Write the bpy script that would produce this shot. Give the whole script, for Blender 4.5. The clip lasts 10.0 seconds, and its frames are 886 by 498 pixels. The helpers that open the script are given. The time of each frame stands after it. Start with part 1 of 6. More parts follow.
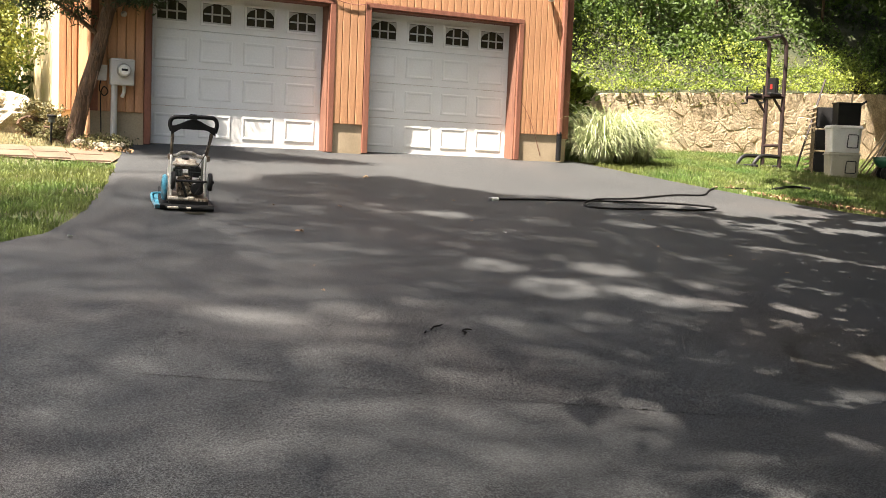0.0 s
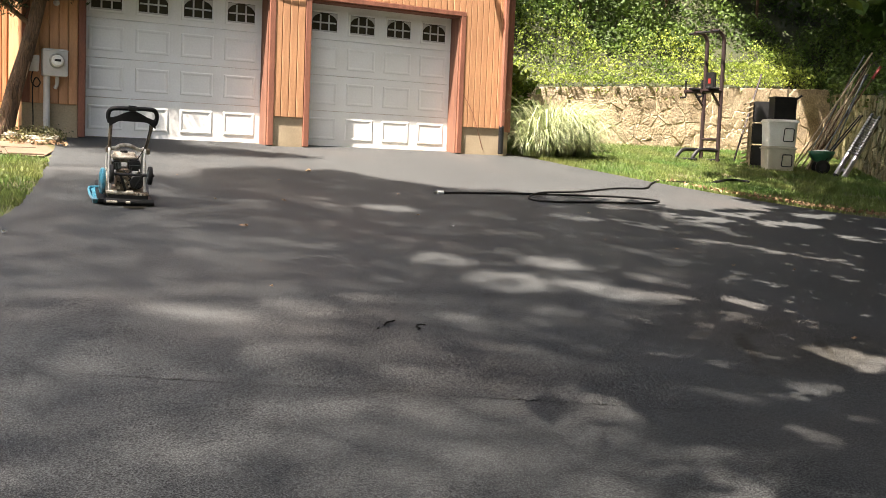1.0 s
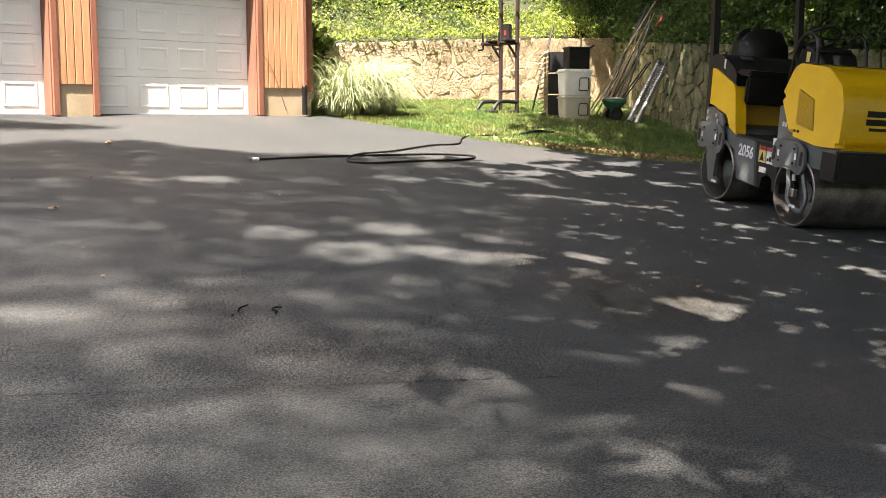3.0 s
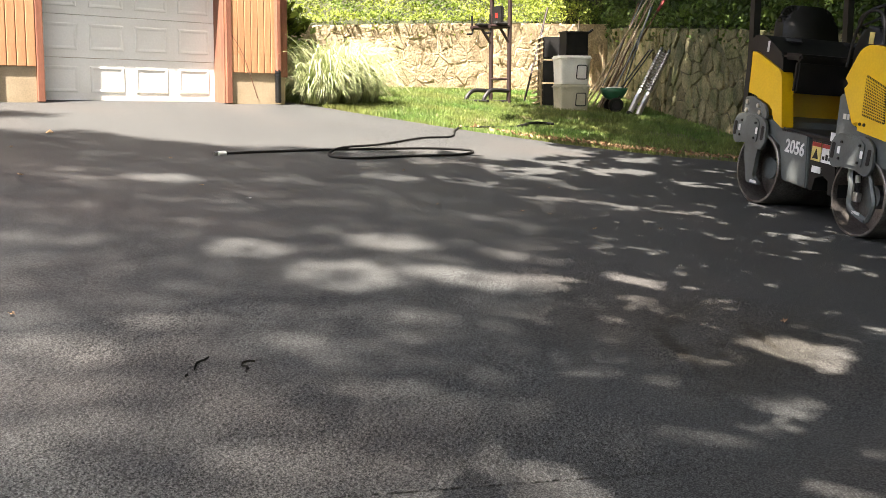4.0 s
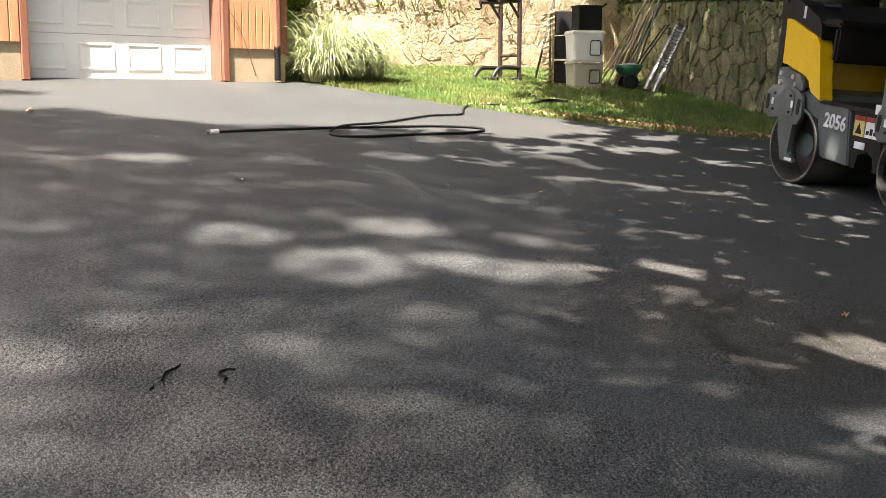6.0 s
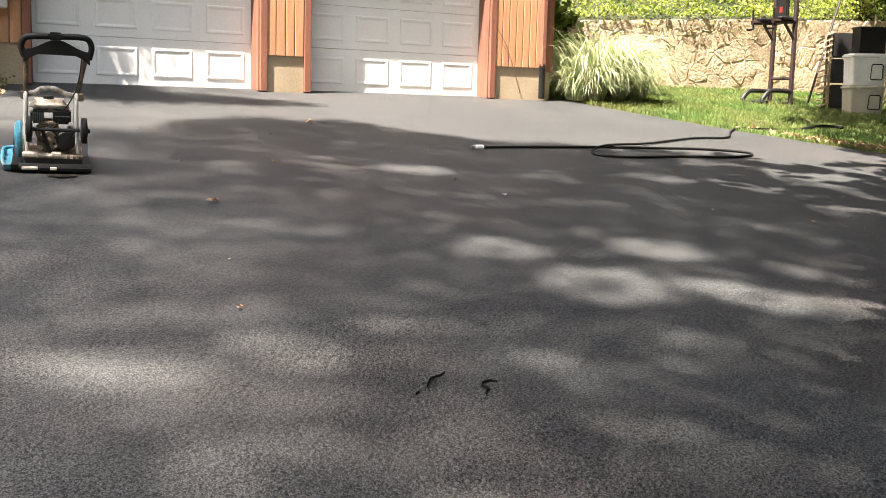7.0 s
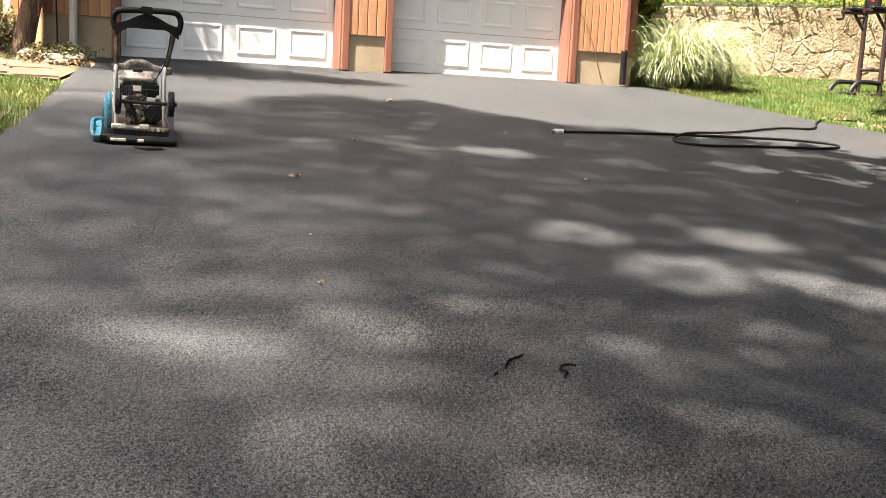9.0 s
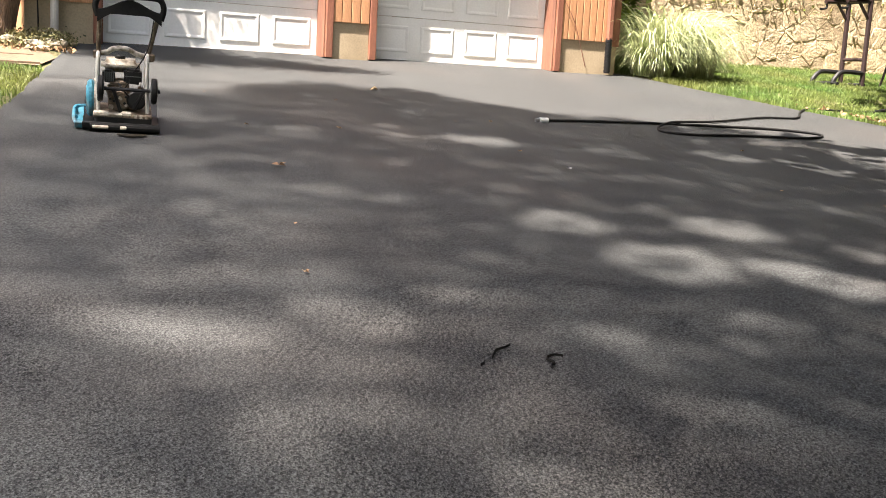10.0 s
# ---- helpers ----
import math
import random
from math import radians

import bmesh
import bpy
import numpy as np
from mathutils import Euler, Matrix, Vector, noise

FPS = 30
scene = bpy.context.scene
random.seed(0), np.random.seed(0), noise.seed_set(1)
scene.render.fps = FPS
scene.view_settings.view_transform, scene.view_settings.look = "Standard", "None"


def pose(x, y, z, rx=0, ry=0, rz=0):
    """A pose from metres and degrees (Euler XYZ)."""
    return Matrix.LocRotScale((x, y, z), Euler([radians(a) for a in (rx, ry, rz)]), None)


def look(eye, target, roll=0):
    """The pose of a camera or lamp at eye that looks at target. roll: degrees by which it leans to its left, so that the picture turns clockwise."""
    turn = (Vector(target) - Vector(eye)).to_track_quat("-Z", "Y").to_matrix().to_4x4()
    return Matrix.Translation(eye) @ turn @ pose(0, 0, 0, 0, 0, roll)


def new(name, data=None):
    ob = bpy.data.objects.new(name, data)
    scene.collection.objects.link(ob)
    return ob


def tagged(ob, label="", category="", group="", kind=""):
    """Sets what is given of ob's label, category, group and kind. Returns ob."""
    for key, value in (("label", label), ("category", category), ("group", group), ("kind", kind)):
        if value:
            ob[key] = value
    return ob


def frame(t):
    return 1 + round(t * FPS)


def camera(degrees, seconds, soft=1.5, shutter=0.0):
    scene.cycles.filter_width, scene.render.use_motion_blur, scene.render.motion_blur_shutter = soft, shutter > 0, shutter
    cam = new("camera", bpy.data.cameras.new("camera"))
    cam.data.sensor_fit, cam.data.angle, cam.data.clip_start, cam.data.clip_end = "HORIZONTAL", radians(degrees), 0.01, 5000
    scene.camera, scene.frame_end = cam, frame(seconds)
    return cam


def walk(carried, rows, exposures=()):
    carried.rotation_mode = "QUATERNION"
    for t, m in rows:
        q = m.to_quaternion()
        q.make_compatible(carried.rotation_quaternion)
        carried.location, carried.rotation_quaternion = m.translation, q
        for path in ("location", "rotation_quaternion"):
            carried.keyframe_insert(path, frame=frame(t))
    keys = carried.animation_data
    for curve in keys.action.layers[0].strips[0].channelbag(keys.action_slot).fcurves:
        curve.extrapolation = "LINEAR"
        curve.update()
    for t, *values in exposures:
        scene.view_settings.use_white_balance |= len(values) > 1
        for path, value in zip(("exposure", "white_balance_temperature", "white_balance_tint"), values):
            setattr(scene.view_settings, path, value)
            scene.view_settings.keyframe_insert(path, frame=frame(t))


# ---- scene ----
cam = camera(44.8, 10.0, soft=0.7)
PATH = [
    (0.0, pose(-6.142, -15.299, -0.065, 85.24, -2.30, -26.32)),
    (0.5, pose(-6.147, -15.273, -0.069, 85.17, -2.03, -26.26)),
    (1.0, pose(-6.177, -15.141, -0.081, 85.07, -2.30, -29.74)),
    (1.5, pose(-6.186, -14.950, -0.138, 84.98, -1.55, -34.02)),
    (2.0, pose(-6.310, -14.880, -0.120, 83.96, -0.89, -36.45)),
    (2.5, pose(-6.490, -14.938, -0.030, 82.88, -0.40, -39.58)),
    (2.7, pose(-6.530, -14.945, -0.015, 82.99, -0.08, -40.38)),
    (3.8, pose(-5.437, -13.216, -0.047, 82.50, -0.40, -42.98)),
    (4.0, pose(-5.437, -13.216, -0.047, 82.45, -0.38, -42.95)),
    (4.5, pose(-4.950, -12.644, -0.133, 82.04, -0.53, -43.04)),
    (5.0, pose(-4.955, -12.652, -0.136, 81.91, -0.57, -44.84)),
    (5.2, pose(-4.946, -12.646, -0.136, 81.67, -0.50, -45.32)),
    (6.3, pose(-4.981, -12.669, -0.134, 81.70, -0.35, -39.72)),
    (6.5, pose(-4.991, -12.655, -0.141, 81.89, -0.79, -37.03)),
    (7.0, pose(-5.017, -12.615, -0.142, 82.42, -1.50, -29.13)),
    (7.5, pose(-5.041, -12.602, -0.149, 81.47, -2.43, -23.09)),
    (8.0, pose(-5.051, -12.598, -0.158, 81.30, -2.60, -21.68)),
    (8.5, pose(-5.043, -12.598, -0.157, 82.00, -2.81, -24.23)),
    (9.0, pose(-5.052, -12.595, -0.156, 81.40, -2.89, -25.11)),
    (9.5, pose(-5.057, -12.584, -0.155, 80.90, -3.26, -25.03)),
    (10.0, pose(-5.056, -12.572, -0.154, 80.81, -3.13, -25.99)),
]
walk(cam, PATH, [(0.0, 2.62, 6820, 10), (1.2, 2.67, 6820, 10), (2.2, 2.8, 6820, 10), (3.8, 3.07, 6870, 10), (4.6, 3.03, 6820, 9), (6.4, 3.01, 6770, 10), (7.5, 2.78, 6770, 11), (10.0, 2.78, 6770, 11)])

# ---- sky and sun ----
LIGHT = Vector((0.85, 0.30, -1.66)).normalized()      # the way the sunlight travels
SUN_POWER, SKY_POWER = 4.6, 0.078
world = bpy.data.worlds.new("sky")
scene.world = world
world.use_nodes = True
wn = world.node_tree.nodes
sky = wn.new("ShaderNodeTexSky")
sky.sky_type, sky.sun_disc = "NISHITA", False
sky.sun_elevation = math.asin(-LIGHT.z)
sky.sun_rotation = math.atan2(-LIGHT.x, -LIGHT.y)
sky.dust_density, sky.ozone_density = 4.0, 1.0
wn["Background"].inputs[1].default_value = SKY_POWER
world.node_tree.links.new(sky.outputs[0], wn["Background"].inputs[0])
sun_data = bpy.data.lights.new("sun", "SUN")
sun_data.energy, sun_data.angle, sun_data.color = SUN_POWER, radians(0.53), (1.0, 0.918, 0.86)
sun = new("sun", sun_data)
sun.matrix_world = look((-20, -10, 40), Vector((-20, -10, 40)) + LIGHT)


# ---- materials ----
def material(name, color, rough=0.7, metal=0.0, second=None, scale=8.0, fine=60.0, bump=0.2, amount=0.35, depth=0.004,
             spread=0.0, translucent=0.0, spec=0.5, stretch=(1, 1, 1), island=False, contrast=(0.35, 0.65)):
    """A surface with stains at one scale and grain at another; spread varies it from piece to piece."""
    m = bpy.data.materials.new(name)
    m.use_nodes = True
    nt = m.node_tree
    n, link = nt.nodes, nt.links.new
    bsdf = n["Principled BSDF"]
    second = second or tuple(c * 0.6 for c in color)
    coord = n.new("ShaderNodeTexCoord")
    mapping = n.new("ShaderNodeMapping")
    mapping.inputs["Scale"].default_value = stretch
    link(coord.outputs["Object"], mapping.inputs[0])
    big = n.new("ShaderNodeTexNoise")
    big.inputs["Scale"].default_value, big.inputs["Detail"].default_value = scale, 6
    small = n.new("ShaderNodeTexNoise")
    small.inputs["Scale"].default_value, small.inputs["Detail"].default_value = fine, 4
    link(mapping.outputs[0], big.inputs[0])
    link(mapping.outputs[0], small.inputs[0])
    ramp = n.new("ShaderNodeMapRange")
    ramp.inputs[1].default_value, ramp.inputs[2].default_value = contrast
    link(big.outputs[0], ramp.inputs[0])
    mix = n.new("ShaderNodeMix")
    mix.data_type = "RGBA"
    mix.inputs["A"].default_value, mix.inputs["B"].default_value = (*color, 1), (*second, 1)
    link(ramp.outputs[0], mix.inputs["Factor"])
    grain = n.new("ShaderNodeMapRange")
    grain.inputs[1].default_value, grain.inputs[2].default_value = 0.3, 0.7
    grain.inputs[3].default_value, grain.inputs[4].default_value = 1 - amount, 1 + amount
    link(small.outputs[0], grain.inputs[0])
    value = grain.outputs[0]
    if spread:
        info = n.new("ShaderNodeNewGeometry" if island else "ShaderNodeObjectInfo")
        vary = n.new("ShaderNodeMapRange")
        vary.inputs[3].default_value, vary.inputs[4].default_value = 1 - spread, 1 + spread
        link(info.outputs["Random Per Island" if island else "Random"], vary.inputs[0])
        times_ = n.new("ShaderNodeMath")
        times_.operation = "MULTIPLY"
        link(value, times_.inputs[0])
        link(vary.outputs[0], times_.inputs[1])
        value = times_.outputs[0]
    hsv = n.new("ShaderNodeHueSaturation")
    link(mix.outputs["Result"], hsv.inputs["Color"])
    link(value, hsv.inputs["Value"])
    link(hsv.outputs[0], bsdf.inputs["Base Color"])
    bsdf.inputs["Roughness"].default_value, bsdf.inputs["Metallic"].default_value = rough, metal
    bsdf.inputs["Specular IOR Level"].default_value = spec
    if bump:
        b = n.new("ShaderNodeBump")
        b.inputs["Strength"].default_value, b.inputs["Distance"].default_value = bump, depth
        link(small.outputs[0], b.inputs["Height"])
        link(b.outputs[0], bsdf.inputs["Normal"])
    if translucent:
        t = n.new("ShaderNodeBsdfTranslucent")
        link(hsv.outputs[0], t.inputs[0])
        ms = n.new("ShaderNodeMixShader")
        ms.inputs[0].default_value = translucent
        link(bsdf.outputs[0], ms.inputs[1])
        link(t.outputs[0], ms.inputs[2])
        link(ms.outputs[0], n["Material Output"].inputs[0])
    return m


def asphalt_material():
    """Coarse dark aggregate with brown worn patches and a few oil stains."""
    m = material("asphalt", (0.0612, 0.0638, 0.0620), 0.8, second=(0.0490, 0.0520, 0.0512), scale=0.9, fine=90, bump=0.35, amount=0.15, depth=0.006, spec=0.35)
    nt = m.node_tree
    n, link = nt.nodes, nt.links.new
    bsdf = n["Principled BSDF"]
    coord = n.new("ShaderNodeTexCoord")
    vor = n.new("ShaderNodeTexVoronoi")
    vor.inputs["Scale"].default_value = 135
    link(coord.outputs["Object"], vor.inputs[0])
    chips = n.new("ShaderNodeMapRange")
    chips.inputs[1].default_value, chips.inputs[2].default_value = 0.28, 0.68
    chips.inputs[3].default_value, chips.inputs[4].default_value = 1.22, 0.40
    link(vor.outputs["Distance"], chips.inputs[0])
    brown = n.new("ShaderNodeTexNoise")
    brown.inputs["Scale"].default_value, brown.inputs["Detail"].default_value = 0.55, 5
    link(coord.outputs["Object"], brown.inputs[0])
    where = n.new("ShaderNodeMapRange")
    where.inputs[1].default_value, where.inputs[2].default_value = 0.5, 0.72
    link(brown.outputs[0], where.inputs[0])
    mix = n.new("ShaderNodeMix")
    mix.data_type = "RGBA"
    mix.inputs["B"].default_value = (0.073, 0.069, 0.064, 1)
    old = bsdf.inputs["Base Color"].links[0].from_socket
    link(where.outputs[0], mix.inputs["Factor"])
    link(old, mix.inputs["A"])
    pits = n.new("ShaderNodeTexNoise")
    pits.inputs["Scale"].default_value, pits.inputs["Detail"].default_value = 85, 3
    link(coord.outputs["Object"], pits.inputs[0])
    deep = n.new("ShaderNodeMapRange")
    deep.inputs[1].default_value, deep.inputs[2].default_value = 0.40, 0.60
    deep.inputs[3].default_value, deep.inputs[4].default_value = 0.82, 1.12
    link(pits.outputs[0], deep.inputs[0])
    both = n.new("ShaderNodeMath")
    both.operation = "MULTIPLY"
    link(chips.outputs[0], both.inputs[0])
    link(deep.outputs[0], both.inputs[1])
    # open, pitted texture in some stretches and closer texture in others; the shade inside pits is painted dark
    holes = n.new("ShaderNodeTexNoise")
    holes.inputs["Scale"].default_value, holes.inputs["Detail"].default_value, holes.inputs["Roughness"].default_value = 105, 2, 0.6
    link(coord.outputs["Object"], holes.inputs[0])
    hole_shade = n.new("ShaderNodeMapRange")
    hole_shade.inputs[1].default_value, hole_shade.inputs[2].default_value = 0.435, 0.475
    hole_shade.inputs[3].default_value, hole_shade.inputs[4].default_value = 0.12, 1.08
    link(holes.outputs[0], hole_shade.inputs[0])
    stretch_of = n.new("ShaderNodeTexNoise")
    stretch_of.inputs["Scale"].default_value, stretch_of.inputs["Detail"].default_value = 1.3, 4
    link(coord.outputs["Object"], stretch_of.inputs[0])
    opened = n.new("ShaderNodeMapRange")
    opened.inputs[1].default_value, opened.inputs[2].default_value = 0.36, 0.60
    opened.inputs[3].default_value, opened.inputs[4].default_value = 0.5, 1.0
    link(stretch_of.outputs[0], opened.inputs[0])
    pitted = n.new("ShaderNodeMix")
    pitted.inputs["A"].default_value = 1.0
    link(opened.outputs[0], pitted.inputs["Factor"])
    link(hole_shade.outputs[0], pitted.inputs["B"])
    every = n.new("ShaderNodeMath")
    every.operation = "MULTIPLY"
    link(both.outputs[0], every.inputs[0])
    link(pitted.outputs["Result"], every.inputs[1])
    # a dusty brown area where earth was tracked onto the driveway
    away = n.new("ShaderNodeVectorMath")
    away.operation = "DISTANCE"
    away.inputs[1].default_value = (-0.62, -10.15, -1.21)
    link(coord.outputs["Object"], away.inputs[0])
    wobble = n.new("ShaderNodeMath")
    wobble.operation = "MULTIPLY_ADD"
    wobble.inputs[1].default_value = -1.6
    link(stretch_of.outputs[0], wobble.inputs[0])
    link(away.outputs["Value"], wobble.inputs[2])
    dusty = n.new("ShaderNodeMapRange")
    dusty.inputs[1].default_value, dusty.inputs[2].default_value = -0.5, 0.35
    dusty.inputs[3].default_value, dusty.inputs[4].default_value = 0.4, 0.0
    link(wobble.outputs[0], dusty.inputs[0])
    dust = n.new("ShaderNodeMix")
    dust.data_type = "RGBA"
    dust.inputs["B"].default_value = (0.083, 0.070, 0.054, 1)
    link(dusty.outputs[0], dust.inputs["Factor"])
    link(mix.outputs["Result"], dust.inputs["A"])
    # oil that has soaked in: two streaks, and a faint broad blotch between them
    wet = dust.outputs["Result"]
    for (cx, cy, half, width, turn, strength) in ((-1.05, -10.2, 0.42, 0.065, 55.8, 0.9), (-0.46, -10.32, 0.34, 0.045, 54.5, 0.75), (-0.62, -10.5, 0.95, 0.34, 12, 0.5), (-0.55, -9.86, 0.45, 0.10, 20, 0.5)):
        place_ = n.new("ShaderNodeMapping")
        place_.vector_type = "TEXTURE"
        place_.inputs["Location"].default_value = (cx, cy, 0)
        place_.inputs["Rotation"].default_value = (0, 0, radians(turn))
        place_.inputs["Scale"].default_value = (half, width, 1000)
        link(coord.outputs["Object"], place_.inputs[0])
        size_ = n.new("ShaderNodeVectorMath")
        size_.operation = "LENGTH"
        link(place_.outputs[0], size_.inputs[0])
        ragged = n.new("ShaderNodeTexNoise")
        ragged.inputs["Scale"].default_value, ragged.inputs["Detail"].default_value = 11, 5
        link(coord.outputs["Object"], ragged.inputs[0])
        rough_edge = n.new("ShaderNodeMath")
        rough_edge.operation = "MULTIPLY_ADD"
        rough_edge.inputs[1].default_value = 1.6
        link(ragged.outputs[0], rough_edge.inputs[0])
        link(size_.outputs["Value"], rough_edge.inputs[2])
        soaked = n.new("ShaderNodeMapRange")
        soaked.inputs[1].default_value, soaked.inputs[2].default_value = 1.15, 1.85
        soaked.inputs[3].default_value, soaked.inputs[4].default_value = strength, 0.0
        link(rough_edge.outputs[0], soaked.inputs[0])
        oil = n.new("ShaderNodeMix")
        oil.data_type = "RGBA"
        oil.inputs["B"].default_value = (0.022, 0.018, 0.009, 1)
        link(soaked.outputs[0], oil.inputs["Factor"])
        link(wet, oil.inputs["A"])
        wet = oil.outputs["Result"]
    hsv = n.new("ShaderNodeHueSaturation")
    link(wet, hsv.inputs["Color"])
    link(every.outputs[0], hsv.inputs["Value"])
    link(hsv.outputs[0], bsdf.inputs["Base Color"])
    b = n.new("ShaderNodeBump")
    b.inputs["Strength"].default_value, b.inputs["Distance"].default_value = 0.5, 0.006
    b.invert = True
    link(vor.outputs["Distance"], b.inputs["Height"])
    link(bsdf.inputs["Normal"].links[0].from_socket, b.inputs["Normal"])
    link(b.outputs[0], bsdf.inputs["Normal"])
    return m


ASPHALT = asphalt_material()
SOIL = material("soil", (0.04, 0.042, 0.016), 0.95, second=(0.022, 0.03, 0.01), scale=1.5, fine=40, bump=0.8, depth=0.02)
LAWN_SOIL = material("lawn_soil", (0.07, 0.085, 0.024), 0.95, second=(0.13, 0.105, 0.05), scale=0.8, fine=60, bump=0.9, depth=0.02)
PATH_STONE = material("path_stone", (0.16, 0.105, 0.065), 0.9, second=(0.10, 0.068, 0.04), scale=2, fine=50, bump=0.5)
SIDING = material("siding", (0.46, 0.24, 0.118), 0.75, second=(0.37, 0.185, 0.09), scale=3, fine=30, bump=0.35, spread=0.06, stretch=(6, 6, 0.6), amount=0.14)
TRIM = material("brown_trim", (0.22, 0.085, 0.05), 0.7, second=(0.16, 0.06, 0.035), scale=3, fine=30, bump=0.3, stretch=(5, 5, 0.6), amount=0.2)
CONCRETE = material("concrete", (0.36, 0.285, 0.185), 0.9, second=(0.27, 0.21, 0.13), scale=1.6, fine=50, bump=0.35, amount=0.12)
JAMB = material("faded_jamb_paint", (0.19, 0.085, 0.05), 0.75, second=(0.13, 0.055, 0.033), scale=3, fine=30, bump=0.3, stretch=(5, 5, 0.6), amount=0.15)
WHITE = material("white_door_paint", (0.78, 0.77, 0.73), 0.5, second=(0.74, 0.72, 0.67), scale=2, fine=40, bump=0.05, amount=0.04)
GLASS_DARK = material("window_glass", (0.055, 0.045, 0.028), 0.25, second=(0.03, 0.026, 0.018), scale=3, bump=0, amount=0.1, spec=0.25)
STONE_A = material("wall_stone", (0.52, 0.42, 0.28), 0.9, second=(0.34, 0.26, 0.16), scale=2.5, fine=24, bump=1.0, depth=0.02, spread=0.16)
# moss green, darkened further with the shade that lies on the right wall
STONE_B = material("mossy_shaded_stone", (0.185, 0.155, 0.082), 0.9, second=(0.075, 0.082, 0.032), scale=3.5, fine=26, bump=1.0, depth=0.03, spread=0.32)
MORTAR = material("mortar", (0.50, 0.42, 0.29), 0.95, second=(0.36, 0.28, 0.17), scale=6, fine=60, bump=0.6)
# mortar copy for the right wall, its shade put into the colour
MORTAR_DARK = material("mossy_shaded_mortar", (0.12, 0.10, 0.06), 0.95, second=(0.06, 0.06, 0.03), scale=6, fine=60, bump=0.6)
BOULDER = material("boulder_stone", (0.50, 0.44, 0.33), 0.9, second=(0.27, 0.23, 0.15), scale=4, fine=30, bump=0.9, depth=0.03)
BARK = material("bark", (0.16, 0.095, 0.055), 0.95, second=(0.08, 0.05, 0.03), scale=5, fine=22, bump=1.0, depth=0.03, stretch=(4, 4, 0.7))
# bright and dark leaf colours hold the sun and shade of the bank
LEAF_SUN = material("sunlit_leaves", (0.29, 0.34, 0.055), 0.6, second=(0.07, 0.13, 0.018), scale=0.7, fine=6, bump=0, spread=0.55, translucent=0.4, island=True)
LEAF_DARK = material("shaded_leaves", (0.095, 0.145, 0.025), 0.6, second=(0.05, 0.09, 0.016), scale=0.8, fine=6, bump=0, spread=0.5, translucent=0.35, island=True)
LEAF_SHRUB = material("shrub_leaves", (0.24, 0.27, 0.05), 0.65, second=(0.11, 0.13, 0.02), scale=2, fine=8, bump=0, spread=0.4, translucent=0.3, island=True)
SCRUB = material("scrub_leaves", (0.19, 0.165, 0.07), 0.8, second=(0.10, 0.10, 0.035), scale=4, fine=10, bump=0, spread=0.45, translucent=0.15, island=True)
STRAW = material("dry_grass_blades", (0.34, 0.26, 0.135), 0.8, second=(0.20, 0.18, 0.07), scale=2, fine=10, bump=0, spread=0.35, translucent=0.2, island=True)
NEEDLES = material("juniper_needles", (0.05, 0.075, 0.03), 0.7, second=(0.03, 0.05, 0.02), scale=3, fine=9, bump=0, spread=0.5, island=True, translucent=0.15)
CROWN_LEAF = material("crown_leaves", (0.06, 0.11, 0.02), 0.6, second=(0.04, 0.08, 0.015), scale=1, fine=5, bump=0, spread=0.4, translucent=0.25, island=True)
GRASS = material("grass_blades", (0.075, 0.145, 0.024), 0.6, second=(0.15, 0.17, 0.045), scale=0.7, fine=4, bump=0, spread=0.35, translucent=0.35, island=True)
PAMPAS = material("striped_grass_blades", (0.53, 0.54, 0.33), 0.55, second=(0.24, 0.30, 0.11), scale=5, fine=12, bump=0, spread=0.35, translucent=0.3, island=True)
DEAD = material("dead_leaves", (0.30, 0.20, 0.10), 0.8, second=(0.18, 0.10, 0.05), scale=9, fine=30, bump=0.2, spread=0.4, island=True)
YELLOW = material("yellow_machine_paint", (0.70, 0.43, 0.008), 0.32, second=(0.62, 0.37, 0.008), scale=3, fine=50, bump=0.03, amount=0.05)
GREY_PAINT = material("grey_machine_paint", (0.088, 0.099, 0.098), 0.42, second=(0.062, 0.069, 0.069), scale=5, fine=50, bump=0.05, amount=0.1)
BLACK_PLASTIC = material("black_plastic", (0.007, 0.007, 0.0075), 0.5, second=(0.012, 0.0115, 0.011), scale=6, fine=80, bump=0.15, amount=0.3, spec=0.3)
RUBBER = material("black_rubber", (0.005, 0.005, 0.005), 0.65, second=(0.010, 0.0095, 0.009), scale=8, fine=60, bump=0.2, amount=0.3, spec=0.22)
STEEL = material("worn_drum_steel", (0.20, 0.19, 0.18), 0.42, metal=0.7, second=(0.10, 0.085, 0.075), scale=5, fine=60, bump=0.2, amount=0.3)
ZINC = material("bare_metal", (0.45, 0.45, 0.44), 0.35, metal=0.9, second=(0.35, 0.33, 0.30), scale=9, fine=60, bump=0.1, amount=0.15)
DIRTY_ALLOY = material("dirty_alloy", (0.22, 0.17, 0.12), 0.6, metal=0.3, second=(0.06, 0.04, 0.025), scale=14, fine=60, bump=0.4, amount=0.3)
BLUE = material("blue_machine_paint", (0.035, 0.215, 0.30), 0.55, second=(0.17, 0.22, 0.23), scale=11, fine=50, bump=0.15, amount=0.25, contrast=(0.45, 0.7))
CREAM = material("cream_paint", (0.50, 0.45, 0.37), 0.55, second=(0.20, 0.15, 0.10), scale=16, fine=60, bump=0.2, amount=0.25, contrast=(0.45, 0.62))
GREY_BOX = material("grey_meter_paint", (0.50, 0.48, 0.44), 0.5, second=(0.43, 0.41, 0.37), scale=5, fine=50, bump=0.05, amount=0.06)
WHITE_BIN = material("white_plastic", (0.72, 0.71, 0.67), 0.45, second=(0.62, 0.60, 0.55), scale=4, fine=40, bump=0.05, amount=0.06)
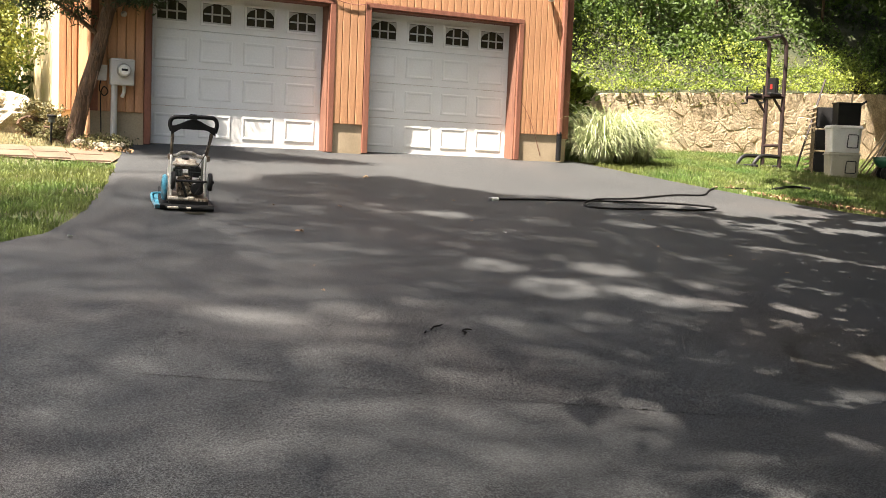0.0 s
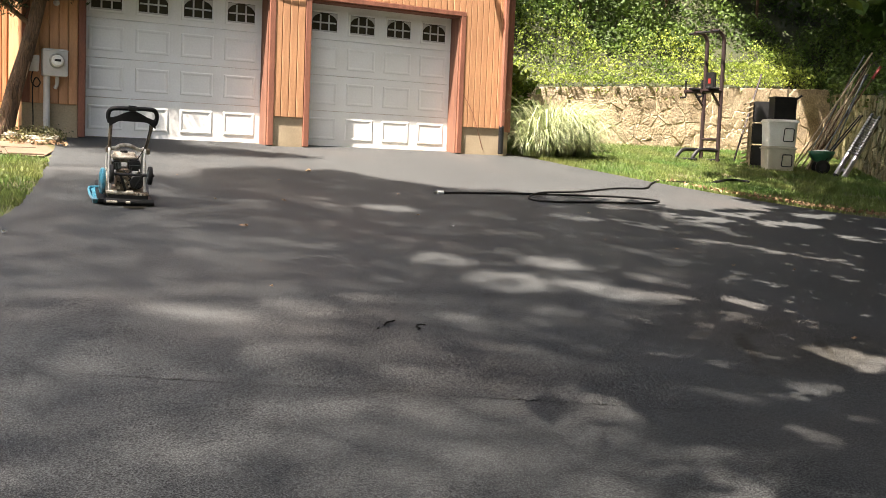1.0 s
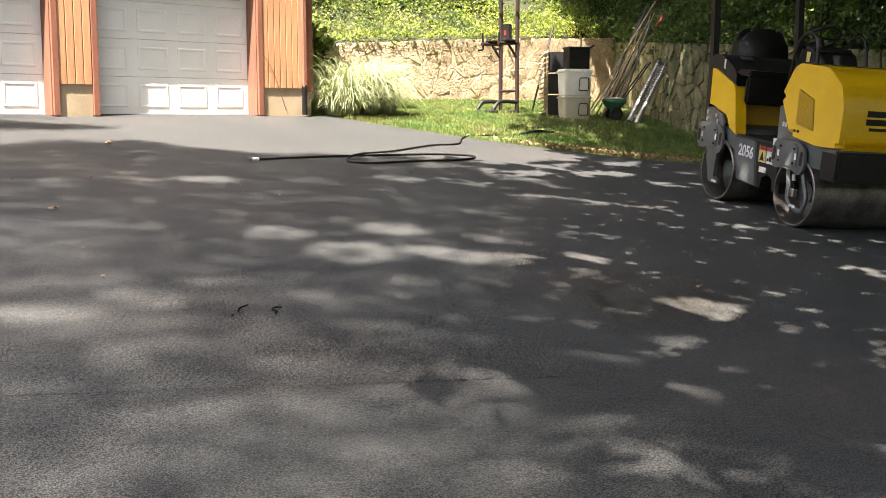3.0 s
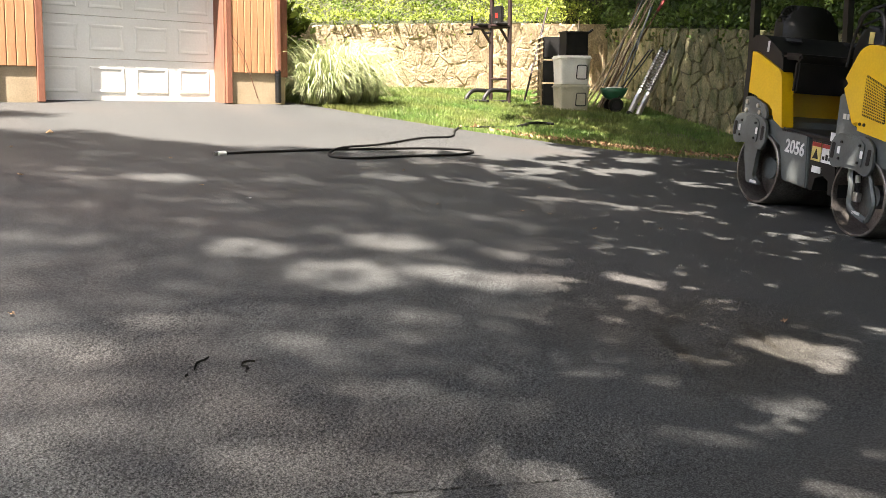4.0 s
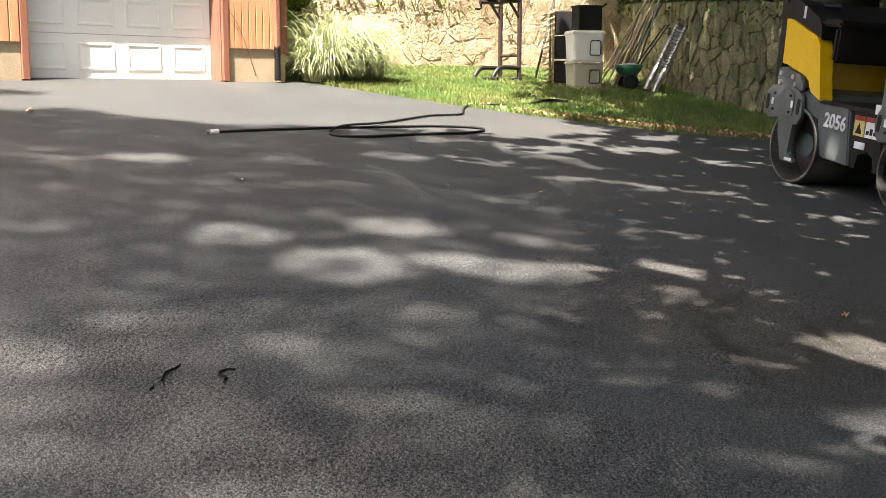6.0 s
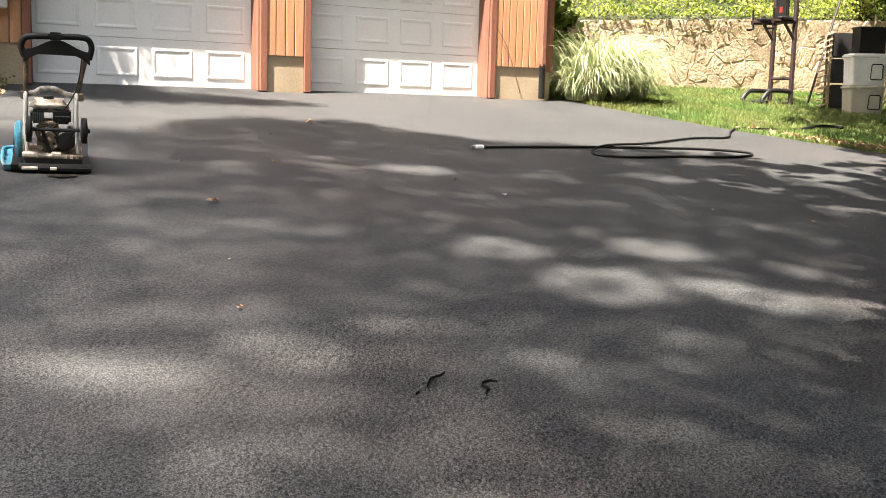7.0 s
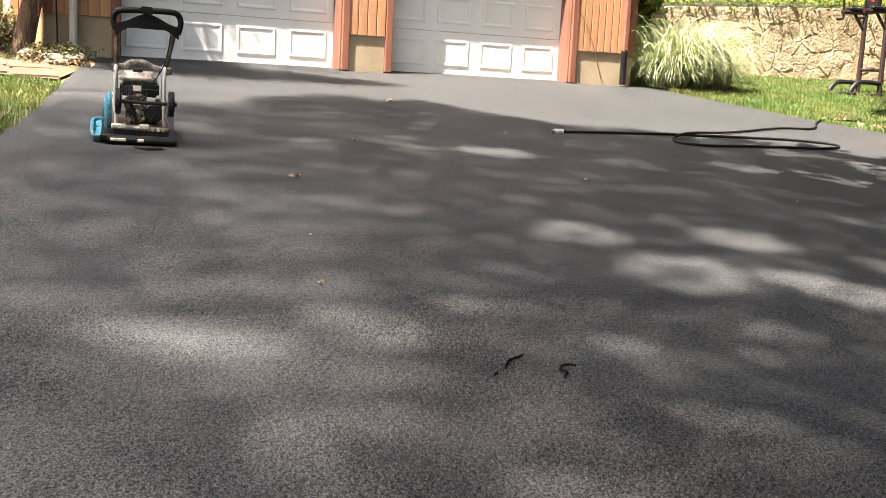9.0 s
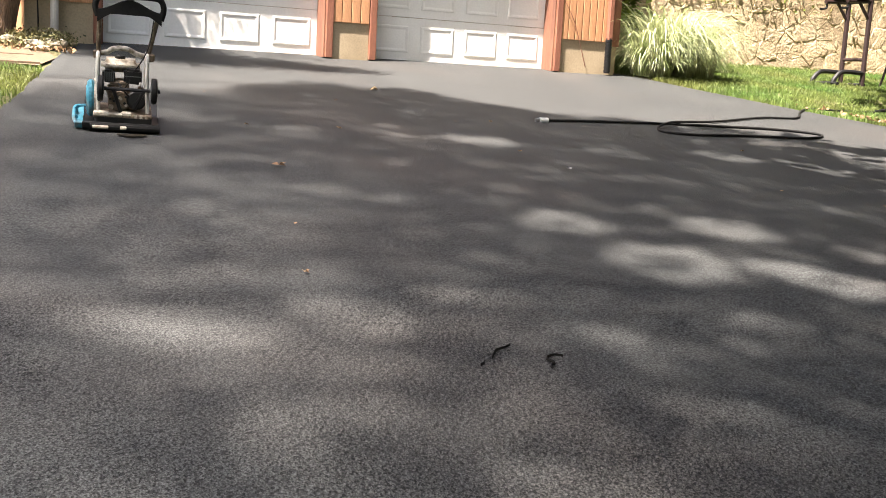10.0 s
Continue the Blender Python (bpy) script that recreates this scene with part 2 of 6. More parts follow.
BEIGE_BIN = material("beige_plastic", (0.43, 0.40, 0.31), 0.5, second=(0.36, 0.33, 0.25), scale=4, fine=40, bump=0.05, amount=0.08)
GREEN_TUB = material("green_plastic", (0.03, 0.14, 0.07), 0.4, second=(0.025, 0.10, 0.05), scale=5, fine=40, bump=0.05, amount=0.1)
RUST_STEEL = material("dark_red_tube_paint", (0.020, 0.011, 0.010), 0.5, second=(0.024, 0.012, 0.011), scale=8, fine=50, bump=0.1, amount=0.2)
WOOD_POLE = material("weathered_pole_wood", (0.36, 0.29, 0.19), 0.8, second=(0.25, 0.19, 0.12), scale=6, fine=40, bump=0.3, spread=0.25, stretch=(3, 3, 0.5))
RED = material("red_plastic", (0.30, 0.025, 0.02), 0.45, bump=0.05, amount=0.1)
LABEL_WHITE = material("white_decal", (0.75, 0.75, 0.73), 0.5, bump=0, amount=0.04)
LABEL_YELLOW = material("yellow_decal", (0.62, 0.50, 0.16), 0.5, bump=0, amount=0.06)
DARK_STAIN = material("oil_stain", (0.018, 0.015, 0.008), 0.85, second=(0.030, 0.025, 0.014), scale=9, fine=70, bump=0.5, depth=0.006, amount=0.6, spec=0.2)
CREAM_BOARD = material("pale_board_paint", (0.74, 0.62, 0.38), 0.6, second=(0.68, 0.55, 0.33), scale=3, fine=30, bump=0.1, stretch=(4, 4, 0.5), amount=0.06)
TAR = material("black_crack_filler", (0.008, 0.007, 0.006), 0.85, spec=0.15, bump=0.2, amount=0.3)


# ---- mesh helpers ----
def thing(name, m=None, label="", category="", group="", kind=""):
    ob = new(name)
    if m is not None:
        ob.matrix_world = m
    return tagged(ob, label, category, group, kind)


def link_mesh(name, me, mat, parent=None, label=""):
    me.materials.append(mat)
    ob = new(name, me)
    if parent is not None:
        ob.parent = parent
    return tagged(ob, label)


def part(name, bm, mat, parent=None, label="", smooth=False):
    me = bpy.data.meshes.new(name)
    bmesh.ops.recalc_face_normals(bm, faces=bm.faces)
    for f in bm.faces:
        f.smooth = smooth
    bm.to_mesh(me)
    bm.free()
    return link_mesh(name, me, mat, parent, label)


def raw(name, verts, faces, mat, parent=None, label="", smooth=False):
    me = bpy.data.meshes.new(name)
    me.from_pydata(verts, [], faces)
    if smooth:
        me.shade_smooth()
    return link_mesh(name, me, mat, parent, label)


def box(x0, x1, y0, y1, z0, z1, bevel=0.0, bm=None, seg=1):
    bm = bm or bmesh.new()
    g = bmesh.ops.create_cube(bm, size=1)["verts"]
    for v in g:
        v.co = Vector(((x0 + x1) / 2 + v.co.x * (x1 - x0), (y0 + y1) / 2 + v.co.y * (y1 - y0), (z0 + z1) / 2 + v.co.z * (z1 - z0)))
    if bevel:
        edges = list({e for v in g for e in v.link_edges})
        bmesh.ops.bevel(bm, geom=edges, offset=bevel, segments=seg, affect="EDGES")
    return bm


def prism(points, y0, y1, bevel=0.0, bm=None, seg=2):
    """An outline in the x-z plane, drawn out from y0 to y1."""
    bm = bm or bmesh.new()
    a = [bm.verts.new((x, y0, z)) for x, z in points]
    b = [bm.verts.new((x, y1, z)) for x, z in points]
    fs = [bm.faces.new(a), bm.faces.new(b[::-1])]
    k = len(points)
    for i in range(k):
        fs.append(bm.faces.new((a[i], b[i], b[(i + 1) % k], a[(i + 1) % k])))
    if bevel:
        edges = list({e for f in fs for e in f.edges})
        bmesh.ops.bevel(bm, geom=edges, offset=bevel, segments=seg, affect="EDGES")
    return bm


def tube(points, r, bm=None, seg=10, closed=False, r_end=None):
    """A round bar along a line of points."""
    bm = bm or bmesh.new()
    pts = [Vector(p) for p in points]
    k = len(pts)
    rings = []
    side = None
    for i, p in enumerate(pts):
        ahead = pts[(i + 1) % k] if (closed or i < k - 1) else p
        back = pts[i - 1] if (closed or i > 0) else p
        d = (ahead - back).normalized()
        if side is None:
            side = d.orthogonal().normalized()
        side = (side - d * side.dot(d)).normalized()
        up = d.cross(side)
        rr = r if r_end is None else r + (r_end - r) * i / (k - 1)
        rings.append([bm.verts.new(p + (side * math.cos(a) + up * math.sin(a)) * rr) for a in (math.tau * j / seg for j in range(seg))])
    for i in range(k if closed else k - 1):
        u, v = rings[i], rings[(i + 1) % k]
        for j in range(seg):
            bm.faces.new((u[j], u[(j + 1) % seg], v[(j + 1) % seg], v[j]))
    if not closed:
        bm.faces.new(rings[0][::-1])
        bm.faces.new(rings[-1])
    return bm


def bend(points, steps=5):
    """A smooth line through the points."""
    pts = [Vector(p) for p in points]
    out = []
    for i in range(len(pts) - 1):
        a, b, c, d = pts[max(i - 1, 0)], pts[i], pts[i + 1], pts[min(i + 2, len(pts) - 1)]
        for s in range(steps):
            t = s / steps
            out.append(0.5 * (2 * b + (c - a) * t + (2 * a - 5 * b + 4 * c - d) * t * t + (3 * b - a - 3 * c + d) * t ** 3))
    return out + [pts[-1]]


def disc(center, axis, r, half, bm=None, seg=28, inner=0.0, bevel=0.0):
    """A wheel or ring round an axis."""
    bm = bm or bmesh.new()
    c, n = Vector(center), Vector(axis).normalized()
    s = n.orthogonal().normalized()
    u = n.cross(s)
    prof = [(inner, -half), (r - bevel, -half), (r, -half + bevel), (r, half - bevel), (r - bevel, half), (inner, half)] if bevel else [(inner, -half), (r, -half), (r, half), (inner, half)]
    rings = [[bm.verts.new(c + n * h + (s * math.cos(a) + u * math.sin(a)) * max(q, 1e-4)) for a in (math.tau * j / seg for j in range(seg))] for q, h in prof]
    m = len(rings)
    for i in range(m):
        if i == m - 1 and not inner:
            break
        p, q = rings[i], rings[(i + 1) % m]
        for j in range(seg):
            bm.faces.new((p[j], p[(j + 1) % seg], q[(j + 1) % seg], q[j]))
    return bm


def blob(center, size, seed, rough=0.25, sub=3, scale=1.3):
    bm = bmesh.new()
    bmesh.ops.create_icosphere(bm, subdivisions=sub, radius=1)
    for v in bm.verts:
        d = 1 + rough * noise.fractal(v.co * scale + Vector((seed * 7.1, seed * 3.3, 0)), 0.8, 2.2, 4)
        v.co = Vector((center[0] + v.co.x * size[0] * d, center[1] + v.co.y * size[1] * d, center[2] + v.co.z * size[2] * d))
    return bm


def leaf_mesh(name, centers, size, mat, parent=None, label="", seed=0, long=1.6, up=0.0, vary=0.5):
    """Many small folded leaves round the given places, as one mesh."""
    rng = np.random.default_rng(seed)
    c = np.asarray(centers, float)
    k = len(c)
    a = rng.normal(size=(k, 3))
    a[:, 2] += up * 0
    a /= np.linalg.norm(a, axis=1)[:, None]
    b = rng.normal(size=(k, 3))
    b -= a * (a * b).sum(1)[:, None]
    b /= np.linalg.norm(b, axis=1)[:, None]
    nrm = np.cross(a, b)
    s = size * (1 - vary + 2 * vary * rng.random(k))[:, None]
    v = np.stack([c - a * s * long / 2, c + b * s / 2 + nrm * s * 0.12, c + a * s * long / 2, c - b * s / 2 + nrm * s * 0.12], 1).reshape(-1, 3)
    i = np.arange(k)[:, None] * 4
    f = np.concatenate([i + [0, 1, 2], i + [0, 2, 3]], 1).reshape(-1, 3)
    return raw(name, v.tolist(), f.tolist(), mat, parent, label)


def ground_z(x, y):
    return 0.12 * min(max(y, -60.0), 3.0)


def on_ground(x, y, heading=0.0, lift=0.0):
    """A pose that stands on the sloping ground; heading: degrees of the local x axis."""
    z = Vector((0, -0.12, 1)).normalized()
    h = Vector((math.cos(radians(heading)), math.sin(radians(heading)), 0))
    xa = (h - z * h.dot(z)).normalized()
    ya = z.cross(xa)
    m = Matrix((xa, ya, z)).transposed().to_4x4()
    m.translation = Vector((x, y, ground_z(x, y) + lift))
    return m


def upright(x, y, heading=0.0):
    return pose(x, y, ground_z(x, y), 0, 0, heading)


def lerp_line(pts, t):
    """The second coordinate of a broken line at the first coordinate t."""
    return float(np.interp(t, [p[0] for p in pts], [p[1] for p in pts]))


# ---- ground ----
def build_ground():
    xs = [-300, -120, -60, -30] + list(np.arange(-16, 22, 1.0)) + [40, 80, 160, 300]
    ys = [-300, -120, -60, -40, -30] + list(np.arange(-24, 12, 1.0)) + [30, 80, 300]
    verts = [(x, y, ground_z(x, y) - (0.012 if abs(x) < 25 and abs(y) < 25 else 0.06)) for y in ys for x in xs]
    w = len(xs)
    faces = [(j * w + i, j * w + i + 1, (j + 1) * w + i + 1, (j + 1) * w + i) for j in range(len(ys) - 1) for i in range(w - 1)]
    g = raw("ground", verts, faces, LAWN_SOIL)
    tagged(g, "sloping earth and thin lawn round the driveway", "ground", kind="structure")


LEFT_EDGE = [(-40, -13.0), (-16, -12.0), (-12, -10.2), (-8.5, -7.6), (-7.2, -6.0), (-6.41, -5.2), (-5.46, -4.77), (-4.16, -4.4), (-2.54, -4.02), (-0.86, -3.64), (-0.3, -3.42)]
RIGHT_EDGE = [(-40, 7.4), (-12, 7.5), (-8, 7.3), (-7, 7.1), (-5.95, 6.4), (-5.33, 5.65), (-4.2, 4.95), (-2.85, 4.45), (-1.8, 4.17), (-0.5, 3.9), (-0.1, 3.7), (0.1, 3.6)]


def build_driveway():
    bm = bmesh.new()
    rows = []
    rnd = random.Random(4)
    for y in list(np.arange(-40, -14, 1.0)) + list(np.arange(-14, 0.11, 0.12)):
        l, r = lerp_line(LEFT_EDGE, y) + rnd.uniform(-0.02, 0.02), lerp_line(RIGHT_EDGE, y) + rnd.uniform(-0.02, 0.02)
        k = 60
        row = [bm.verts.new((l - 0.03, y, ground_z(0, y) - 0.03))]
        for i in range(k + 1):
            x = l + (r - l) * i / k
            row.append(bm.verts.new((x, y, ground_z(x, y) + 0.004 + 0.004 * noise.noise((x * 0.8, y * 0.8, 0)))))
        row.append(bm.verts.new((r + 0.03, y, ground_z(0, y) - 0.03)))
        rows.append(row)
    for a, b in zip(rows, rows[1:]):
        for i in range(len(a) - 1):
            bm.faces.new((a[i], a[i + 1], b[i + 1], b[i]))
    d = part("driveway", bm, ASPHALT, smooth=True)
    tagged(d, "dark coarse asphalt driveway sloping up to the garage", "driveway", kind="structure")


def build_coarse_asphalt():
    """The open, pebbly stretch of the driveway as real relief: stones about a centimetre wide, some of them missing."""
    step, cell = 0.0065, 0.0115
    xs, ys = np.arange(-5.3, 0.45, step), np.arange(-11.5, -8.3, step)
    gx, gy = np.meshgrid(xs, ys)
    r = np.random.default_rng(17)
    nu, nv = int(5.9 / cell) + 4, int(3.4 / cell) + 4
    jx, jy, jh = r.random((nv, nu)), r.random((nv, nu)), r.random((nv, nu))
    u, v = (gx - xs[0]) / cell + 1.5, (gy - ys[0]) / cell + 1.5
    iu, iv = u.astype(int), v.astype(int)
    best = np.full(gx.shape, -1.0)
    for du in (-1, 0, 1):
        for dv in (-1, 0, 1):
            cu, cv = iu + du, iv + dv
            d2 = (u - cu - jx[cv, cu]) ** 2 + (v - cv - jy[cv, cu]) ** 2
            stone = np.where(jh[cv, cu] < 0.22, -0.7, 0.35 * jh[cv, cu]) - 1.15 * d2
            best = np.maximum(best, stone)

    def waves(scale, seed):
        rr = np.random.default_rng(seed)
        total = np.zeros(gx.shape)
        for _ in range(7):
            a, k = rr.uniform(0, math.tau), scale * rr.uniform(0.6, 1.8)
            total += np.sin(k * (gx * math.cos(a) + gy * math.sin(a)) + rr.uniform(0, math.tau))
        return total / 7
    openness = np.clip(0.62 + 1.1 * waves(3.2, 3) + 0.7 * waves(11.0, 4), 0.15, 1.0)
    rim = np.minimum(np.minimum(gx - xs[0], xs[-1] - gx), np.minimum(gy - ys[0], ys[-1] - gy))
    fade = np.clip(rim / 0.35, 0, 1)
    z = 0.12 * gy + 0.0085 + 0.010 * best * openness * fade - 0.006 * (1 - fade)
    cut = gy < -9.85 - 0.42 * (gx + 5.3)                # a corner that lies before the feet
    keep = ~cut
    ids = np.full(gx.shape, -1)
    ids[keep] = np.arange(keep.sum())
    quads = np.stack([ids[:-1, :-1], ids[:-1, 1:], ids[1:, 1:], ids[1:, :-1]], -1).reshape(-1, 4)
    quads = quads[(quads >= 0).all(1)]
    co = np.stack([gx[keep], gy[keep], z[keep]], 1)
    me = bpy.data.meshes.new("coarse_asphalt")
    me.vertices.add(len(co))
    me.vertices.foreach_set("co", co.ravel())
    me.loops.add(quads.size)
    me.loops.foreach_set("vertex_index", quads.ravel())
    me.polygons.add(len(quads))
    me.polygons.foreach_set("loop_start", np.arange(0, quads.size, 4))
    me.update(calc_edges=True)
    me.shade_smooth()
    link_mesh("coarse_asphalt", me, ASPHALT, scene.objects["driveway"])


build_ground()
build_driveway()
build_coarse_asphalt()


# ---- house ----
FRONT = -0.30                       # outer face of the siding
DOORS = [(-3.20, -0.64), (0.0, 2.54)]
SILL = 0.40
HOUSE_L, HOUSE_R, HOUSE_TOP = -3.98, 3.52, 5.4


def build_house():
    house = thing("house", None, "garage house with orange vertical board siding and brown trim", "house")
    bm = bmesh.new()
    for x0, x1 in ((HOUSE_L, DOORS[0][0]), (DOORS[0][1], DOORS[1][0]), (DOORS[1][1], HOUSE_R)):
        box(x0, x1, FRONT + 0.03, -0.05, 0.0, 2.13, bm=bm)
    box(HOUSE_L, HOUSE_R, FRONT + 0.03, -0.05, 2.13, HOUSE_TOP, bm=bm)
    box(HOUSE_L, HOUSE_L + 0.2, -0.05, 7.0, 0.0, HOUSE_TOP, bm=bm)
    box(HOUSE_R - 0.2, HOUSE_R, -0.05, 7.0, 0.0, HOUSE_TOP, bm=bm)
    box(HOUSE_L, HOUSE_R, 7.0, 7.2, 0.0, HOUSE_TOP, bm=bm)
    part("wall", bm, SIDING, house)
    bm = bmesh.new()
    for x0, x1 in ((HOUSE_L, DOORS[0][0] - 0.08), (DOORS[0][1] + 0.09, DOORS[1][0] - 0.09), (DOORS[1][1] + 0.09, HOUSE_R - 0.01)):
        part("foundation", box(x0, x1, FRONT + 0.024, FRONT + 0.03, -0.3, SILL), CONCRETE, house, "ochre stained concrete foundation")
    part("floor_slab", box(HOUSE_L + 0.2, HOUSE_R - 0.2, -0.05, 7.0, -0.3, 0.0), CONCRETE, house)
    # roof with overhanging eaves
    bm = prism([(HOUSE_L - 0.4, HOUSE_TOP), (HOUSE_R + 0.4, HOUSE_TOP), (-0.2, HOUSE_TOP + 2.6)], FRONT - 0.02, 7.6)
    part("roof", bm, TRIM, house)
    # casings, jambs and lintels round the two doors
    for x0, x1 in DOORS:
        for a, b in ((x0 - 0.085, x0), (x1, x1 + 0.085)):
            part("casing", box(a, b, FRONT - 0.012, FRONT + 0.028, -0.02, 2.13, 0.004), TRIM, house)
        part("casing", box(x0 - 0.085, x1 + 0.085, FRONT - 0.012, FRONT + 0.028, 2.132, 2.20, 0.004), TRIM, house)
        part("jamb", box(x0 - 0.001, x0 + 0.018, FRONT + 0.03, -0.01, -0.02, 2.11, 0.003), JAMB, house)
        part("jamb", box(x1 - 0.018, x1 + 0.001, FRONT + 0.03, -0.01, -0.02, 2.11, 0.003), JAMB, house)
        part("lintel", box(x0, x1, FRONT + 0.03, -0.01, 2.112, 2.135, 0.003), TRIM, house)
    # corner boards
    part("corner_board", box(HOUSE_R - 0.14, HOUSE_R + 0.012, FRONT - 0.022, FRONT + 0.02, SILL - 0.05, HOUSE_TOP, 0.004), TRIM, house)
    part("corner_board", box(HOUSE_R + 0.0, HOUSE_R + 0.022, FRONT + 0.022, -0.1, SILL - 0.05, HOUSE_TOP, 0.004), TRIM, house)
    part("corner_board", box(HOUSE_L - 0.012, HOUSE_L + 0.09, FRONT - 0.022, FRONT + 0.02, SILL, HOUSE_TOP, 0.004), TRIM, house)
    return house


def build_siding(house):
    """Vertical boards, each with a rounded edge, side by side with dark grooves."""
    meshes = {}

    def board(x, w, z0, z1):
        key = (round(w, 3), round(z1 - z0, 2))
        if key not in meshes:
            bm = box(0, w - 0.012, 0, 0.024, 0, z1 - z0, 0.004)
            me = bpy.data.meshes.new("board")
            bm.to_mesh(me)
            bm.free()
            me.materials.append(SIDING)
            meshes[key] = me
        ob = new("board", meshes[key])
        ob.parent = house
        ob.location = (x, FRONT, z0)
    for x0, x1, z0, z1 in ((HOUSE_L + 0.09, DOORS[0][0] - 0.085, SILL, HOUSE_TOP), (DOORS[0][1] + 0.085, DOORS[1][0] - 0.085, SILL, HOUSE_TOP),
                           (DOORS[1][1] + 0.085, HOUSE_R - 0.14, SILL, HOUSE_TOP), (DOORS[0][0] - 0.085, DOORS[0][1] + 0.085, 2.204, HOUSE_TOP),
                           (DOORS[1][0] - 0.085, DOORS[1][1] + 0.085, 2.204, HOUSE_TOP)):
        k = round((x1 - x0) / 0.114)
        for i in range(k):
            board(x0 + (x1 - x0) * i / k, (x1 - x0) / k, z0, z1)


def raised_panel(w, h):
    """A moulded door panel: a sunk groove round a raised field."""
    bm = bmesh.new()
    steps = [(0.0, 0.0), (0.011, -0.009), (0.026, -0.009), (0.048, -0.002)]
    loops = []
    for inset, y in steps:
        loops.append([bm.verts.new(p) for p in ((inset, y, inset), (w - inset, y, inset), (w - inset, y, h - inset), (inset, y, h - inset))])
    back = [bm.verts.new(p) for p in ((0, 0.002, 0), (w, 0.002, 0), (w, 0.002, h), (0, 0.002, h))]
    loops.insert(0, back)
    for a, b in zip(loops, loops[1:]):
        for i in range(4):
            bm.faces.new((a[i], a[(i + 1) % 4], b[(i + 1) % 4], b[i]))
    bm.faces.new(loops[-1])
    bm.faces.new(back[::-1])
    bmesh.ops.recalc_face_normals(bm, faces=bm.faces)
    me = bpy.data.meshes.new("panel")
    bm.to_mesh(me)
    bm.free()
    me.materials.append(WHITE)
    return me


def build_garage_door(name, x0, x1):
    door = thing(name, Matrix.Translation((x0, 0, 0)), "closed white panelled garage door with arched window lights", "garage door", "garage doors", "structure")
    w = x1 - x0
    h = 2.13 / 4
    panel = raised_panel(0.47, 0.33)
    for row in range(4):
        section = part("section", box(0.004, w - 0.004, 0.0, 0.05, row * h + (0.012 if row == 0 else 0.003), (row + 1) * h - (0.002 if row < 3 else 0.0), 0.003), WHITE, door)
        for i in range(4):
            px = w * (i + 0.5) / 4 - 0.235 - (i - 1.5) * 0.008
            if row < 3:
                ob = new("panel", panel)
                ob.parent = section
                ob.location = (px, 0.0, row * h + 0.10)
            else:
                build_door_window(section, px, 1.71)
    part("bottom_seal", box(0.0, w, -0.01, 0.04, -0.02, 0.012, 0.004), WHITE, door)


def build_door_window(section, x, z):
    """Six lights under a flat arch, in a dark glazed field with white bars."""
    w, h, x = 0.415, 0.285, x + 0.027
    win = part("window", box(x, x + w, -0.016, -0.001, z, z + h), GLASS_DARK, section, "dark glass window light with white arched bars")
    frame_bm = bmesh.new()
    for a in ((x - 0.03, x + w + 0.03, z - 0.03, z + 0.004), (x - 0.03, x + w + 0.03, z + h - 0.004, z + h + 0.03),
              (x - 0.03, x + 0.004, z + 0.004, z + h - 0.004), (x + w - 0.004, x + w + 0.03, z + 0.004, z + h - 0.004)):
        box(a[0], a[1], -0.022, -0.001, a[2], a[3], 0.003, frame_bm)
    part("window_frame", frame_bm, WHITE, win)
    bars = bmesh.new()
    for k in (1, 2):
        box(x + w * k / 3 - 0.011, x + w * k / 3 + 0.011, -0.024, -0.012, z + 0.02, z + h - 0.03, bm=bars)
    box(x + 0.02, x + w - 0.02, -0.023, -0.012, z + h * 0.47 - 0.011, z + h * 0.47 + 0.011, bm=bars)
    for sx in (-1, 1):                  # the cut corners of the arch
        cx = x + w / 2
        prism([(cx + sx * w * 0.5, z + h - 0.01), (cx + sx * w * 0.5, z + h * 0.58), (cx + sx * w * 0.44, z + h * 0.70),
               (cx + sx * w * 0.36, z + h * 0.82), (cx + sx * w * 0.22, z + h * 0.90), (cx + sx * w * 0.12, z + h - 0.01)], -0.021, -0.012, bm=bars)
    box(x + 0.004, x + w - 0.004, -0.0235, -0.012, z + 0.0, z + 0.022, bm=bars)
    part("glazing_bars", bars, GREY_BOX, win)


HOUSE = build_house()
build_garage_door("garage_door_1", *DOORS[0])
build_garage_door("garage_door_2", *DOORS[1])

# ---- stone walls and hillside ----
BACK_WALL = [(3.0, 2.35, 1.15), (5.5, 2.4, 1.32), (8.0, 2.45, 1.5), (11.0, 2.5, 1.68), (14.4, 2.6, 1.86), (15.4, 2.65, 1.9)]
RIGHT_WALL = [(14.8, 3.1, 1.8), (12.6, 0.3, 1.55), (10.75, -1.84, 1.36), (9.97, -3.24, 1.24), (9.1, -4.7, 1.1), (8.4, -6.4, 0.95), (8.0, -8.6, 0.8), (7.9, -12.0, 0.45), (8.1, -18.0, -0.3)]


